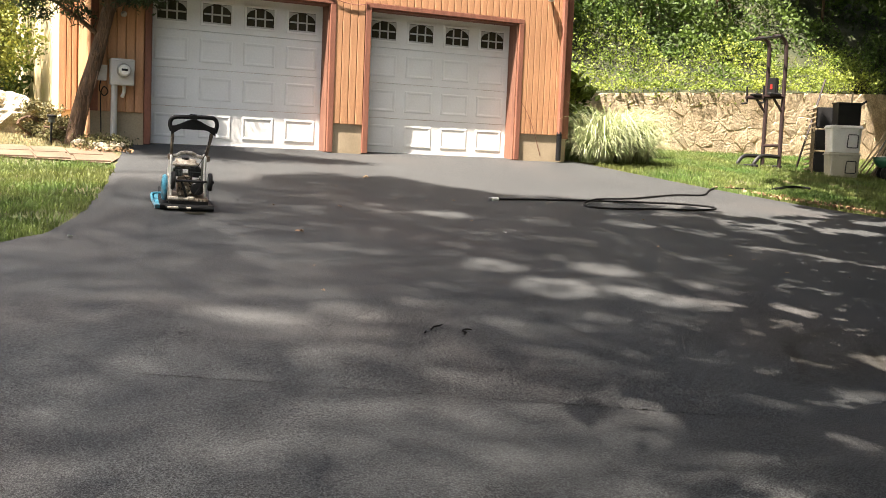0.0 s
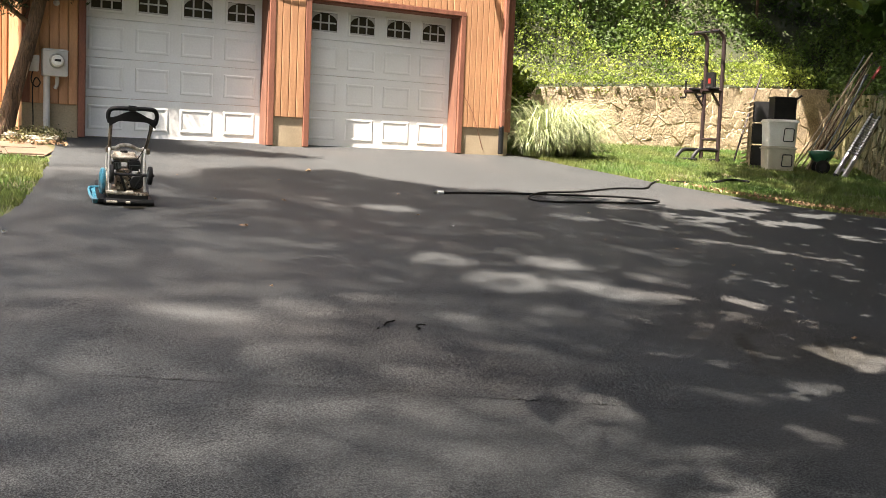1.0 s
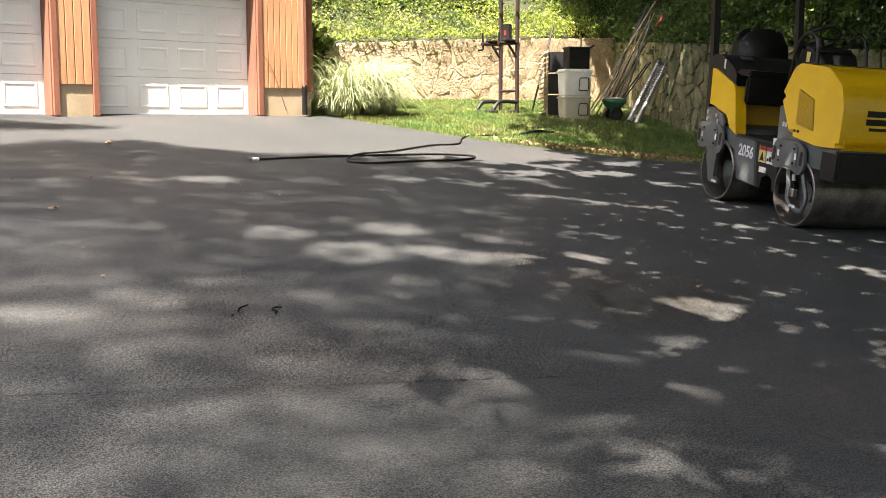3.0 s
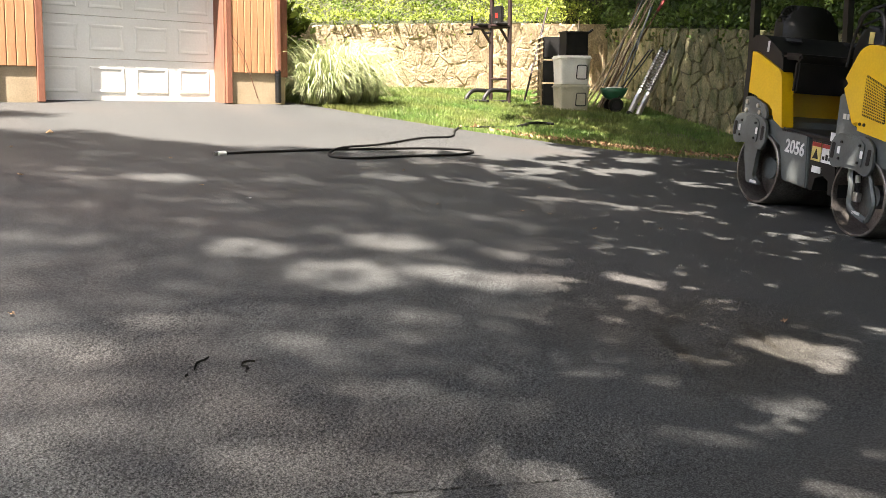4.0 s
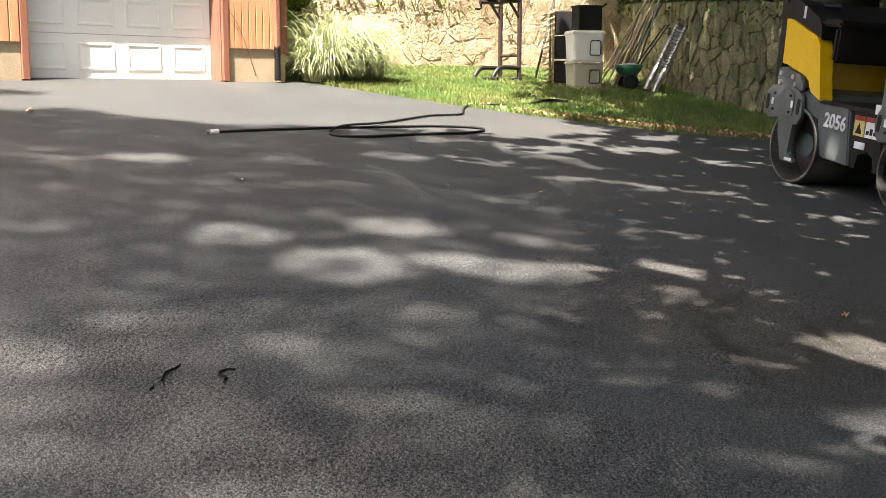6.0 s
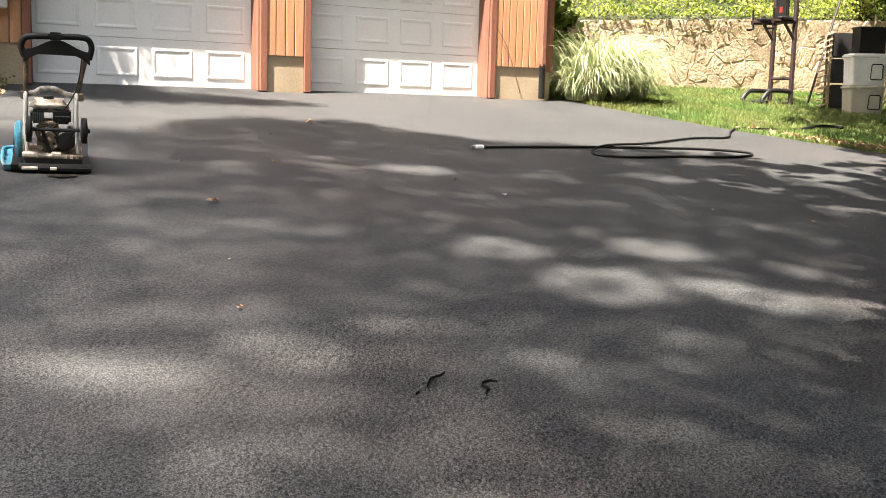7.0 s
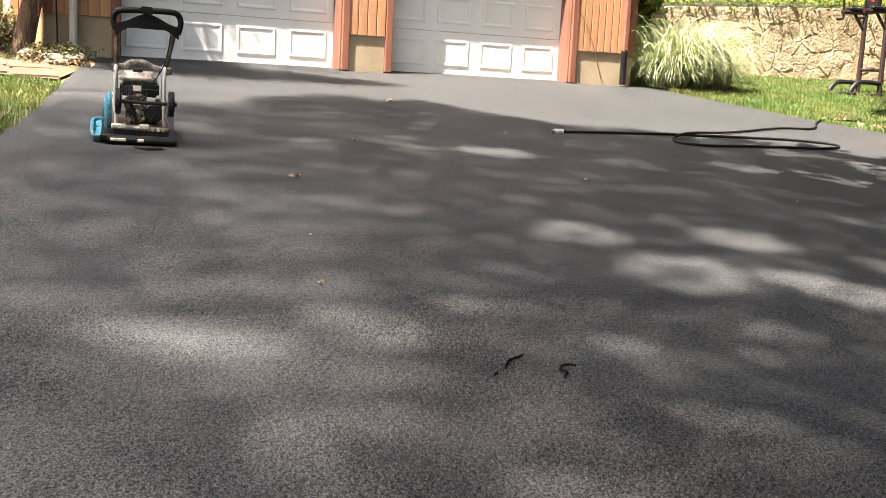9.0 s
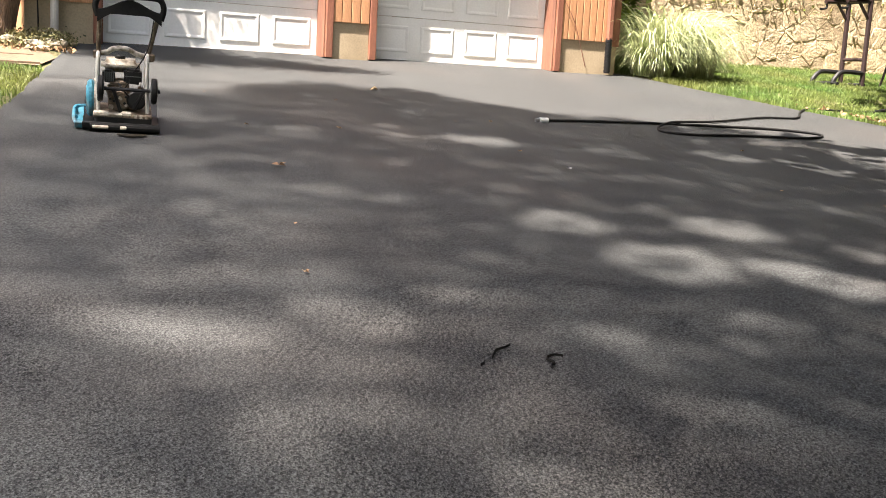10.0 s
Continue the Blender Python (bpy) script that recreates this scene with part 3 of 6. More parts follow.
def wall_core(name, line, label, mat):
    """The mortar body of a wall along a line, 0.35 m thick, leaning a little back."""
    bm = bmesh.new()
    rows = []
    for i, (x, y, z) in enumerate(line):
        a, b = line[max(i - 1, 0)], line[min(i + 1, len(line) - 1)]
        d = Vector((b[0] - a[0], b[1] - a[1], 0)).normalized()
        out = Vector((d.y, -d.x, 0)) * -1          # away from the yard
        p = Vector((x, y, 0))
        zb = ground_z(x, y) - 0.2
        rows.append([bm.verts.new(q) for q in ((*(p + out * 0.03).xy, zb), (*(p + out * 0.07).xy, z - 0.03), (*(p + out * 0.45).xy, z - 0.03), (*(p + out * 0.45).xy, zb))])
    for a, b in zip(rows, rows[1:]):
        for j in range(4):
            bm.faces.new((a[j], a[(j + 1) % 4], b[(j + 1) % 4], b[j]))
    bm.faces.new(rows[0])
    bm.faces.new(rows[-1][::-1])
    return tagged(part(name, bm, mat), label, "wall", kind="structure")


def build_hill():
    line = BACK_WALL[:-2] + RIGHT_WALL
    outs = []
    for i, p in enumerate(line):
        a, b = line[max(i - 1, 0)], line[min(i + 1, len(line) - 1)]
        d = Vector((b[0] - a[0], b[1] - a[1], 0)).normalized()
        outs.append(Vector((-d.y, d.x, 0)))
    dist = [0.1, 0.8, 1.6, 2.6, 4, 6, 9, 14, 22, 40]
    verts, faces = [], []
    for p, o in zip(line, outs):
        for d in dist:
            q = Vector(p[:2] + (0,)) + o * d
            rise = 0.55 * d if d < 4 else 2.2 + 0.45 * (d - 4)
            verts.append((q.x, q.y, p[2] - 0.10 + min(rise, 12) + 0.15 * min(d, 1.5) * noise.noise(q * 0.7)))
    k = len(dist)
    for i in range(len(line) - 1):
        for j in range(k - 1):
            faces.append((i * k + j, i * k + j + 1, (i + 1) * k + j + 1, (i + 1) * k + j))
    tagged(raw("ground_hillside", verts, faces, SOIL), "earth bank rising behind the stone walls", "hillside", kind="structure")
    return line, outs


def hill_point(line, outs, s, d):
    i = min(int(s), len(line) - 2)
    f = s - i
    p = Vector(line[i]).lerp(Vector(line[i + 1]), f)
    o = outs[i].lerp(outs[i + 1], f).normalized()
    rise = 0.55 * d if d < 4 else 2.2 + 0.45 * (d - 4)
    return Vector((p.x + o.x * d, p.y + o.y * d, p.z + rise))


def build_hill_plants(line, outs):
    """Weeds, vines and young trees on the bank, thick at the wall's top; leaf colour carries sun there and shade
    further up.
    """
    rng = random.Random(11)
    sun_pts, dark_pts = [], []
    lengths = [(Vector(b[:2]) - Vector(a[:2])).length for a, b in zip(line, line[1:])]
    weights = [l for l in lengths]
    for _ in range(190000):
        i = rng.choices(range(len(weights)), weights)[0]
        if i > 10:
            continue
        s = i + rng.random()
        d = 0.1 + 6.5 * rng.random() ** 1.5
        p = hill_point(line, outs, s, d)
        lump = noise.noise(p * 0.55 + Vector((3, 1, 0))) + 0.5 * noise.noise(p * 1.6)
        if lump < -0.12 and rng.random() < 0.45:
            continue
        height = max(0.06, 0.42 + 1.3 * lump) * (0.35 + 0.3 * min(d, 3)) * (0.75 if i > 3 else 1.0)
        q = p + Vector((rng.gauss(0, 0.08), rng.gauss(0, 0.08), height * rng.random() ** 0.7))
        if d < 0.5 and rng.random() < 0.3:
            q.z -= 0.3 * rng.random() + 0.1
        # sunlit stretch set by leaf colour: low on the back bank only
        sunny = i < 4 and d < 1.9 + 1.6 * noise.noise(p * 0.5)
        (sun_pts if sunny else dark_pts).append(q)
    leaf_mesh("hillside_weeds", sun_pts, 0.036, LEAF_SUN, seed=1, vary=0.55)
    tagged(scene.objects["hillside_weeds"], "yellow-green weeds and vines spilling over the wall, coloured bright as in sun", "weeds", kind="stuff")
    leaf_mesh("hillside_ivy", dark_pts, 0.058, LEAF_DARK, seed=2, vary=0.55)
    tagged(scene.objects["hillside_ivy"], "green ivy and brambles covering the bank, coloured dark as in shade", "ivy", kind="stuff")
    # saplings and bushes further up
    k = 0
    for s in np.arange(0.1, 11.5, 0.36):
        for d0 in (3.0, 5.5, 8.5):
            k += 1
            p = hill_point(line, outs, s + rng.uniform(-0.1, 0.1), d0 + rng.uniform(-0.8, 0.8))
            top = rng.uniform(2.2, 4.2)
            tree = thing("bush", Matrix.Translation(p), "leafy dark green bush on the wooded bank", "bush", "bushes on the bank")
            part("stem", tube(bend([(0, 0, -0.3), (rng.uniform(-.2, .2), rng.uniform(-.2, .2), top * 0.5), (rng.uniform(-.4, .4), rng.uniform(-.4, .4), top * 0.9)], 4), 0.05, seg=6, r_end=0.015), BARK, tree)
            pts = []
            for _ in range(11):
                c = Vector((rng.gauss(0, 0.75), rng.gauss(0, 0.75), top * rng.uniform(0.25, 1.0)))
                r = rng.uniform(0.3, 0.6)
                for _ in range(95):
                    v = Vector((rng.gauss(0, 1), rng.gauss(0, 1), rng.gauss(0, 0.7)))
                    pts.append(c + v.normalized() * r * rng.random() ** 0.4)
            # some low crowns take the sunlit leaf colour, the rest the shaded one
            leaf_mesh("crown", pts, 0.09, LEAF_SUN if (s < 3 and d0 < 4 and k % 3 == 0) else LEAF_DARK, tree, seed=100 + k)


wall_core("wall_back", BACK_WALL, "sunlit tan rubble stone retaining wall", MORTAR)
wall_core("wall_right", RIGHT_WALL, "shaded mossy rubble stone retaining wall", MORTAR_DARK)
HILL, HILL_OUT = build_hill()
build_hill_plants(HILL, HILL_OUT)

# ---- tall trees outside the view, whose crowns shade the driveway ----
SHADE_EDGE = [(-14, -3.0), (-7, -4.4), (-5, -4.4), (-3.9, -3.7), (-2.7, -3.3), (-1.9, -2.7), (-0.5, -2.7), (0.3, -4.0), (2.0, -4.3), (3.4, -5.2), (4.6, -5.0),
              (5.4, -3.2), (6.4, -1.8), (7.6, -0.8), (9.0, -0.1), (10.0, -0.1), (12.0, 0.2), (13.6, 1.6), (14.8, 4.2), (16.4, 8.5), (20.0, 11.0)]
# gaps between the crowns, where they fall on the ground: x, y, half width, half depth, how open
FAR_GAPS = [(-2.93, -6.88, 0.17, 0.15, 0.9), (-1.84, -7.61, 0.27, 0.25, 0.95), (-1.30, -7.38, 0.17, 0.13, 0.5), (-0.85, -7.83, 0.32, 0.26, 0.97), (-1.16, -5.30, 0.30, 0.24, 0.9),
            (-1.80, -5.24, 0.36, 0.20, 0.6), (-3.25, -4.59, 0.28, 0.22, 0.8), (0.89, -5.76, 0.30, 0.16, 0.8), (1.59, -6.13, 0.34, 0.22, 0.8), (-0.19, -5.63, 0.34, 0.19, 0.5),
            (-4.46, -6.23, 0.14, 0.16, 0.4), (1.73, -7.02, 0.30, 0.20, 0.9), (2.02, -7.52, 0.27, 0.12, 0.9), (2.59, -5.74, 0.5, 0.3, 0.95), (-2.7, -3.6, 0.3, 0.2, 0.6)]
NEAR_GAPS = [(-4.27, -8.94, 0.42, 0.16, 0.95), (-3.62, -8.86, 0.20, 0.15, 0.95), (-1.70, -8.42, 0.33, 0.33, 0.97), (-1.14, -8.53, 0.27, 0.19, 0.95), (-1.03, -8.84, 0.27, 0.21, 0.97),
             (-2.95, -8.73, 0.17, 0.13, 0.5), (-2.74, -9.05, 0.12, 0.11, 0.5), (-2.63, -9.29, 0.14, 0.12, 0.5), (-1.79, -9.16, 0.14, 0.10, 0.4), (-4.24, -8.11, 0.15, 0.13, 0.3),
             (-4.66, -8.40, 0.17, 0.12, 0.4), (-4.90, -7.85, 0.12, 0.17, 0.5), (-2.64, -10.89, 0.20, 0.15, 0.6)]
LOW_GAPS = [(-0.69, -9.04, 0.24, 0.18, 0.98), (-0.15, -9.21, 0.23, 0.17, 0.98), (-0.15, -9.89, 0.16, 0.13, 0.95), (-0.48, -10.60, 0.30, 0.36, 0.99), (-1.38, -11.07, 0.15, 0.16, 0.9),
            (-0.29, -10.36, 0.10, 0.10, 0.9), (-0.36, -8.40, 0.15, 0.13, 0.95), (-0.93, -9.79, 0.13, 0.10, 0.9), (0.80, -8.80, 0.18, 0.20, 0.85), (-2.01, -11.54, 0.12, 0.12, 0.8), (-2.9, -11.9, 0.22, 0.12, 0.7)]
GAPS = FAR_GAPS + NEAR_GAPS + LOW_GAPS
TRUNKS = [(-15, -19), (-4, -22), (7, -20), (14, -13)]


def thinness(fx, fy):
    """How much of the shade at a place comes from the high thin crowns rather than the low dense ones, 0 to 1."""
    full = np.interp(fy, [-9.4, -7.8], [0.5, 3.0])
    return np.clip((full - fx) / 2.2, 0, 1)


def build_canopy():
    """Crowns high and thin over one side of the driveway, low and dense over the other, with gaps that let the sun through."""
    rng = random.Random(21)
    crowns = [[] for _ in TRUNKS]
    turn = radians(-35)
    ca, sa = math.cos(turn), math.sin(turn)

    def grow(count, x0, x1):
        for _ in range(count):
            fx, fy = rng.uniform(x0, x1), rng.uniform(-21, 11)
            thin = float(thinness(fx, fy)) if fy > -16 else 0.3
            if fx > -4.4:
                thin *= 1 - 0.7 * min(max((-9.3 - fy) / 1.8, 0.0), 1.0) * min(max((fx + 3.2) / 1.4, 0.0), 1.0)
            if rng.random() < thin:
                continue
            edge = lerp_line(SHADE_EDGE, fx) + 0.35 * noise.noise((fx * 1.3, fy * 1.3, 5)) + rng.gauss(0, 0.10)
            if fy > edge:
                continue
            hole = 0.0
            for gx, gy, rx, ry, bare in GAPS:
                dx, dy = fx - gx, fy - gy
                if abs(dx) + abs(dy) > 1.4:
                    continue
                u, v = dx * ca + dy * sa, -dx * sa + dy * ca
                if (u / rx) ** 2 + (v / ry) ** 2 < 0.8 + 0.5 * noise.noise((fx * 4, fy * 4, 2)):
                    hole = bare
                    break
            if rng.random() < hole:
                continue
            speckle = noise.noise((fx * 1.9, fy * 1.9, 9)) + 0.7 * noise.noise((fx * 6, fy * 6, 4))
            if ((fx > -0.8 and fy > -11.2 and fx < 2.5 and speckle > 0.42) or (fx > 0.8 and fy > edge - (2.1 if fx < 8 else 0.5) and speckle > 0.08)):
                continue
            h = rng.uniform(5.5, 9.0)
            p = Vector((fx, fy, 0.12 * max(fy, -20))) - LIGHT * (h / -LIGHT.z)
            best = min(range(len(TRUNKS)), key=lambda i: (p.x - TRUNKS[i][0]) ** 2 + (p.y - TRUNKS[i][1]) ** 2)
            crowns[best].append(p)
    grow(190000, -14, 20)
    r = np.random.default_rng(5)
    fx, fy = r.uniform(-12, 3.4, THIN_LEAVES), r.uniform(-16, -2, THIN_LEAVES)
    keep = r.random(THIN_LEAVES) < thinness(fx, fy) * np.interp(fx, [-3.7, -2.3, 0.6], [0.57, 0.92, 1.0])
    keep &= fy < np.interp(fx, [e[0] for e in SHADE_EDGE], [e[1] for e in SHADE_EDGE]) + r.normal(0, 0.12, THIN_LEAVES) + 0.15 * np.sin(fx * 5) * np.cos(fx * 2.3)
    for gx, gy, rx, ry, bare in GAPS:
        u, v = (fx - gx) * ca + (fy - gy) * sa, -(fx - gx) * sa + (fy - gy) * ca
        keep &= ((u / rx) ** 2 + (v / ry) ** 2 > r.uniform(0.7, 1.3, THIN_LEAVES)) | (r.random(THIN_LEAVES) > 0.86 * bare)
    fx, fy = fx[keep], fy[keep]
    h = np.interp(fx, [-4.2, -2.0], [27, 18]) + r.uniform(-2, 2, len(fx))
    way = LIGHT / -LIGHT.z
    high_pts = np.stack([fx - way.x * h, fy - way.y * h, 0.12 * fy + h], 1)
    nearest = np.argmin([(high_pts[:, 0] - tx) ** 2 + (high_pts[:, 1] - ty) ** 2 for tx, ty in HIGH_TRUNKS], 0)
    for i, (tx, ty) in enumerate(HIGH_TRUNKS):
        g = ground_z(tx, ty)
        tree = thing("tulip_tree", Matrix.Translation((tx, ty, g)), "very tall thin-crowned tree beside the driveway", "tree", "tall shade trees")
        part("trunk", tube(bend([(0, 0, -0.4), (0.1, 0.1, 9), (0.0, -0.1, 20), (0.1, 0, 31)], 5), 0.36, seg=12, r_end=0.08), BARK, tree)
        mine = high_pts[nearest == i] - np.array([tx, ty, g])
        for k in range(8):
            e = Vector(mine[r.integers(len(mine))])
            part("limb", tube(bend([(0.05, 0, 22 + k), (e.x * 0.25, e.y * 0.25, 26), (e.x * 0.5, e.y * 0.5, 28)], 4), 0.05, seg=6, r_end=0.012), BARK, tree)
        leaf_mesh("crown", mine, 0.08, CROWN_LEAF, tree, seed=150 + i)
    for i, ((tx, ty), dense) in enumerate(zip(TRUNKS, crowns)):
        g = ground_z(tx, ty)
        tree = thing("shade_tree", Matrix.Translation((tx, ty, g)), "tall broadleaf tree shading the driveway", "tree", "tall shade trees")
        part("trunk", tube(bend([(0, 0, -0.4), (0.1, 0.1, 4), (0.2, -0.1, 9), (0.3, 0, 14)], 5), 0.34, seg=12, r_end=0.14), BARK, tree)
        base = Vector((tx, ty, g))
        local = [p - base for p in dense]
        for _ in range(7):
            e = rng.choice(local) * 0.55
            mid = Vector((e.x * 0.45, e.y * 0.45, 5 + 0.55 * (e.z - 5)))
            part("limb", tube(bend([(0.1, 0, rng.uniform(4.5, 9.5)), mid, e], 5), 0.06, seg=7, r_end=0.012), BARK, tree)
        leaf_mesh("crown", local, 0.22, CROWN_LEAF, tree, seed=40 + i)


THIN_LEAVES = 212000
HIGH_TRUNKS = [(-23, -8), (-22, -17)]
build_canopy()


# ---- the road roller ----
def text_mesh(name, words, size, mat, parent, m):
    c = bpy.data.curves.new(name, "FONT")
    c.body, c.size, c.extrude, c.align_x, c.align_y = words, size, 0.001, "CENTER", "CENTER"
    c.offset = 0.004
    tmp = bpy.data.objects.new(name, c)
    scene.collection.objects.link(tmp)
    me = bpy.data.meshes.new_from_object(tmp.evaluated_get(bpy.context.evaluated_depsgraph_get()))
    bpy.data.objects.remove(tmp)
    ob = link_mesh(name, me, mat, parent)
    ob.matrix_basis = m
    return ob


def rounded(points, r, steps=4):
    """An outline with its corners rounded."""
    out = []
    k = len(points)
    for i in range(k):
        a, b, c = Vector(points[i - 1]), Vector(points[i]), Vector(points[(i + 1) % k])
        u, v = (a - b), (c - b)
        q = min(r, u.length * 0.45, v.length * 0.45)
        p0, p1 = b + u.normalized() * q, b + v.normalized() * q
        for s in range(steps + 1):
            t = s / steps
            out.append(tuple(p0 * (1 - t) ** 2 + b * 2 * t * (1 - t) + p1 * t * t))
    return out


def build_roller():
    y0, y1 = -0.45, 0.68                # the two sides
    ym = (y0 + y1) / 2
    r = thing("road_roller", on_ground(3.71, -8.67, -115.2, 0.0), "yellow and grey tandem road roller parked in the shade", "road roller")
    for cx, name in ((-0.79, "rear_drum"), (0.655, "front_drum")):
        d = part(name, disc((cx, ym, 0.338), (0, 1, 0), 0.335, (y1 - y0) / 2, seg=64, inner=0.312, bevel=0.006), STEEL, r, "worn steel drum, hollow at its sides", smooth=False)
        part("web", disc((cx, ym, 0.338), (0, 1, 0), 0.316, 0.30, seg=48), STEEL, d)
        part("hub", disc((cx, ym, 0.338), (0, 1, 0), 0.10, 0.42, seg=24), GREY_PAINT, d)
        part("scraper", box(cx - 0.36, cx - 0.345, y0 + 0.04, y1 - 0.04, 0.16, 0.22, 0.003), GREY_PAINT, r)
    # side plates that carry the drums, both sides
    for cx in (-0.965, 0.525):
        for ys, s in ((y0 - 0.035, 1), (y1 + 0.005, -1)):
            out = rounded([(cx - 0.27, 0.60), (cx - 0.26, 0.75), (cx - 0.19, 0.815), (cx + 0.17, 0.825), (cx + 0.27, 0.76), (cx + 0.285, 0.58), (cx + 0.22, 0.50), (cx + 0.10, 0.545),
                           (cx - 0.12, 0.545), (cx - 0.20, 0.52)], 0.05)
            plate = part("side_plate", prism(out, ys, ys + 0.03, 0.004, seg=1), GREY_PAINT, r)
            yo = ys - 0.004 if s > 0 else ys + 0.03
            for sx in (-0.225, 0.225):
                part("slot", prism(rounded([(cx + sx - 0.02, 0.60), (cx + sx + 0.02, 0.60), (cx + sx + 0.025, 0.735), (cx + sx - 0.015, 0.735)], 0.02, 3), yo, yo + 0.004), BLACK_PLASTIC, plate)
            part("cover", prism(rounded([(cx - 0.16, 0.58), (cx + 0.16, 0.575), (cx + 0.17, 0.76), (cx + 0.11, 0.80), (cx - 0.10, 0.80), (cx - 0.16, 0.75)], 0.025), yo - 0.006 * s, yo + 0.004 - 0.006 * s + 0.004), GREY_PAINT, plate)
            for bx, bz in ((-0.12, 0.61), (0.12, 0.61), (0.12, 0.75), (-0.11, 0.75)):
                part("bolt", disc((cx + bx, yo - 0.012 * s, bz), (0, 1, 0), 0.011, 0.006, seg=8), BLACK_PLASTIC, plate)
            for bx in (-0.135, 0.15):
                part("decal", box(cx + bx - 0.016, cx + bx + 0.016, yo - 0.010 * s - 0.001, yo - 0.010 * s + 0.001, 0.65, 0.71), LABEL_WHITE, plate)
            ya, yb = (ys + 0.031, ys + 0.07) if s > 0 else (ys - 0.04, ys - 0.001)
            if cx < 0:
                out = [(cx - 0.08, 0.56), (cx + 0.15, 0.55), (cx + 0.13, 0.40), (cx + 0.12, 0.25), (cx + 0.22, 0.205), (cx + 0.22, 0.18), (cx + 0.03, 0.18), (cx - 0.01, 0.30), (cx - 0.06, 0.42)]
                strut = part("drum_arm", prism(rounded(out, 0.02), ya, yb, 0.004, seg=1), GREY_PAINT, r)
            else:
                ym_ = (ya + yb) / 2
                strut = part("drum_arm", tube(bend([(cx - 0.02, ym_, 0.57), (cx + 0.02, ym_, 0.40), (cx + 0.03, ym_, 0.26), (cx + 0.10, ym_, 0.20), (cx + 0.26, ym_, 0.16)], 4), 0.026, seg=6), GREY_PAINT, r)
                part("arm_brace", tube(bend([(cx + 0.20, ym_, 0.57), (cx + 0.27, ym_, 0.42), (cx + 0.32, ym_, 0.30), (cx + 0.27, ym_, 0.16)], 4), 0.022, seg=6), GREY_PAINT, strut)
            part("decal", box(cx + 0.10, cx + 0.20, ys + 0.027 if s > 0 else ys - 0.003, ys + 0.03 if s > 0 else ys + 0.001, 0.19, 0.215), LABEL_WHITE, strut)
    for k in (0, 1):                    # hydraulic hoses inside the front drum
        part("hydraulic_hose", tube(bend([(0.47 + 0.10 * k, y0 + 0.06, 0.55), (0.49 + 0.10 * k, y0 + 0.05, 0.47), (0.58, y0 + 0.05, 0.40), (0.60, y0 + 0.06, 0.33)], 4), 0.016, seg=8), RUBBER, r)
        part("hose_fitting", tube([(0.485 + 0.10 * k, y0 + 0.03, 0.50), (0.50 + 0.10 * k, y0 + 0.03, 0.44)], 0.022, seg=8), ZINC, r)
    part("valve", box(0.55, 0.62, y0 + 0.02, y0 + 0.08, 0.28, 0.36, 0.01), ZINC, r, "bright metal hydraulic fitting")
    # rear half: side panel, yellow tank, black cap, seat
    part("rear_frame", prism([(-1.12, 0.84), (-0.62, 0.80), (-0.50, 0.74), (-0.15, 0.735), (-0.07, 0.27), (-0.44, 0.285), (-0.52, 0.60), (-0.70, 0.66), (-1.12, 0.66)], y0 + 0.03, y1 - 0.03, 0.012), GREY_PAINT, r)
    for ya, yb in ((y0 + 0.005, y0 + 0.13), (y1 - 0.13, y1 - 0.005)):
        part("rear_tank", prism(rounded([(-1.16, 1.40), (-1.06, 1.395), (-0.66, 1.26), (-0.625, 1.20), (-0.51, 0.745), (-0.66, 0.81), (-0.72, 0.92), (-1.0, 1.0), (-1.16, 1.02)], 0.02), ya, yb, 0.012), YELLOW, r, "yellow side tank")
    part("rear_panel", box(-1.16, -1.10, y0 + 0.13, y1 - 0.13, 0.86, 1.40, 0.01), YELLOW, r)
    part("tank_cap", prism(rounded([(-1.18, 1.40), (-1.16, 1.55), (-1.0, 1.56), (-0.90, 1.53), (-0.64, 1.40), (-0.615, 1.25), (-0.645, 1.27), (-1.04, 1.408)], 0.03), y0 - 0.002, y1 + 0.002, 0.015), BLACK_PLASTIC, r)
    part("tape", box(-0.90, -0.87, y0 - 0.006, y0 - 0.003, 1.41, 1.51), LABEL_WHITE, r)
    bracket = part("hinge_bracket", prism(rounded([(-1.10, 0.80), (-1.12, 0.97), (-1.02, 0.99), (-0.80, 0.93), (-0.74, 0.86), (-0.74, 0.80)], 0.03), y0 - 0.02, y0 + 0.012, 0.004, seg=1), GREY_PAINT, r)
    for bx, bz in ((-1.06, 0.93), (-1.06, 0.85), (-0.88, 0.91), (-0.84, 0.85)):
        part("bolt", disc((bx, y0 - 0.026, bz), (0, 1, 0), 0.022, 0.010, seg=10), ZINC, bracket)
    part("seat_riser", box(-0.50, -0.44, y0 + 0.03, y1 - 0.03, 1.07, 1.36, 0.02, seg=2), BLACK_PLASTIC, r)
    part("seat_deck", box(-0.66, -0.40, y0 + 0.012, y1 - 0.012, 1.36, 1.42, 0.02, seg=2), BLACK_PLASTIC, r)
    part("bulkhead", box(-0.98, -0.92, y0 + 0.13, y1 - 0.13, 0.60, 1.10, 0.015), YELLOW, r, "yellow bulkhead under the seat")
    part("floor_plate", box(-0.54, 0.34, y0 + 0.03, y1 - 0.03, 0.715, 0.755, 0.008), BLACK_PLASTIC, r)
    seat = part("seat", box(-1.12, -0.58, -0.22, 0.38, 1.10, 1.40, 0.06, seg=3), BLACK_PLASTIC, r, "black moulded seat")
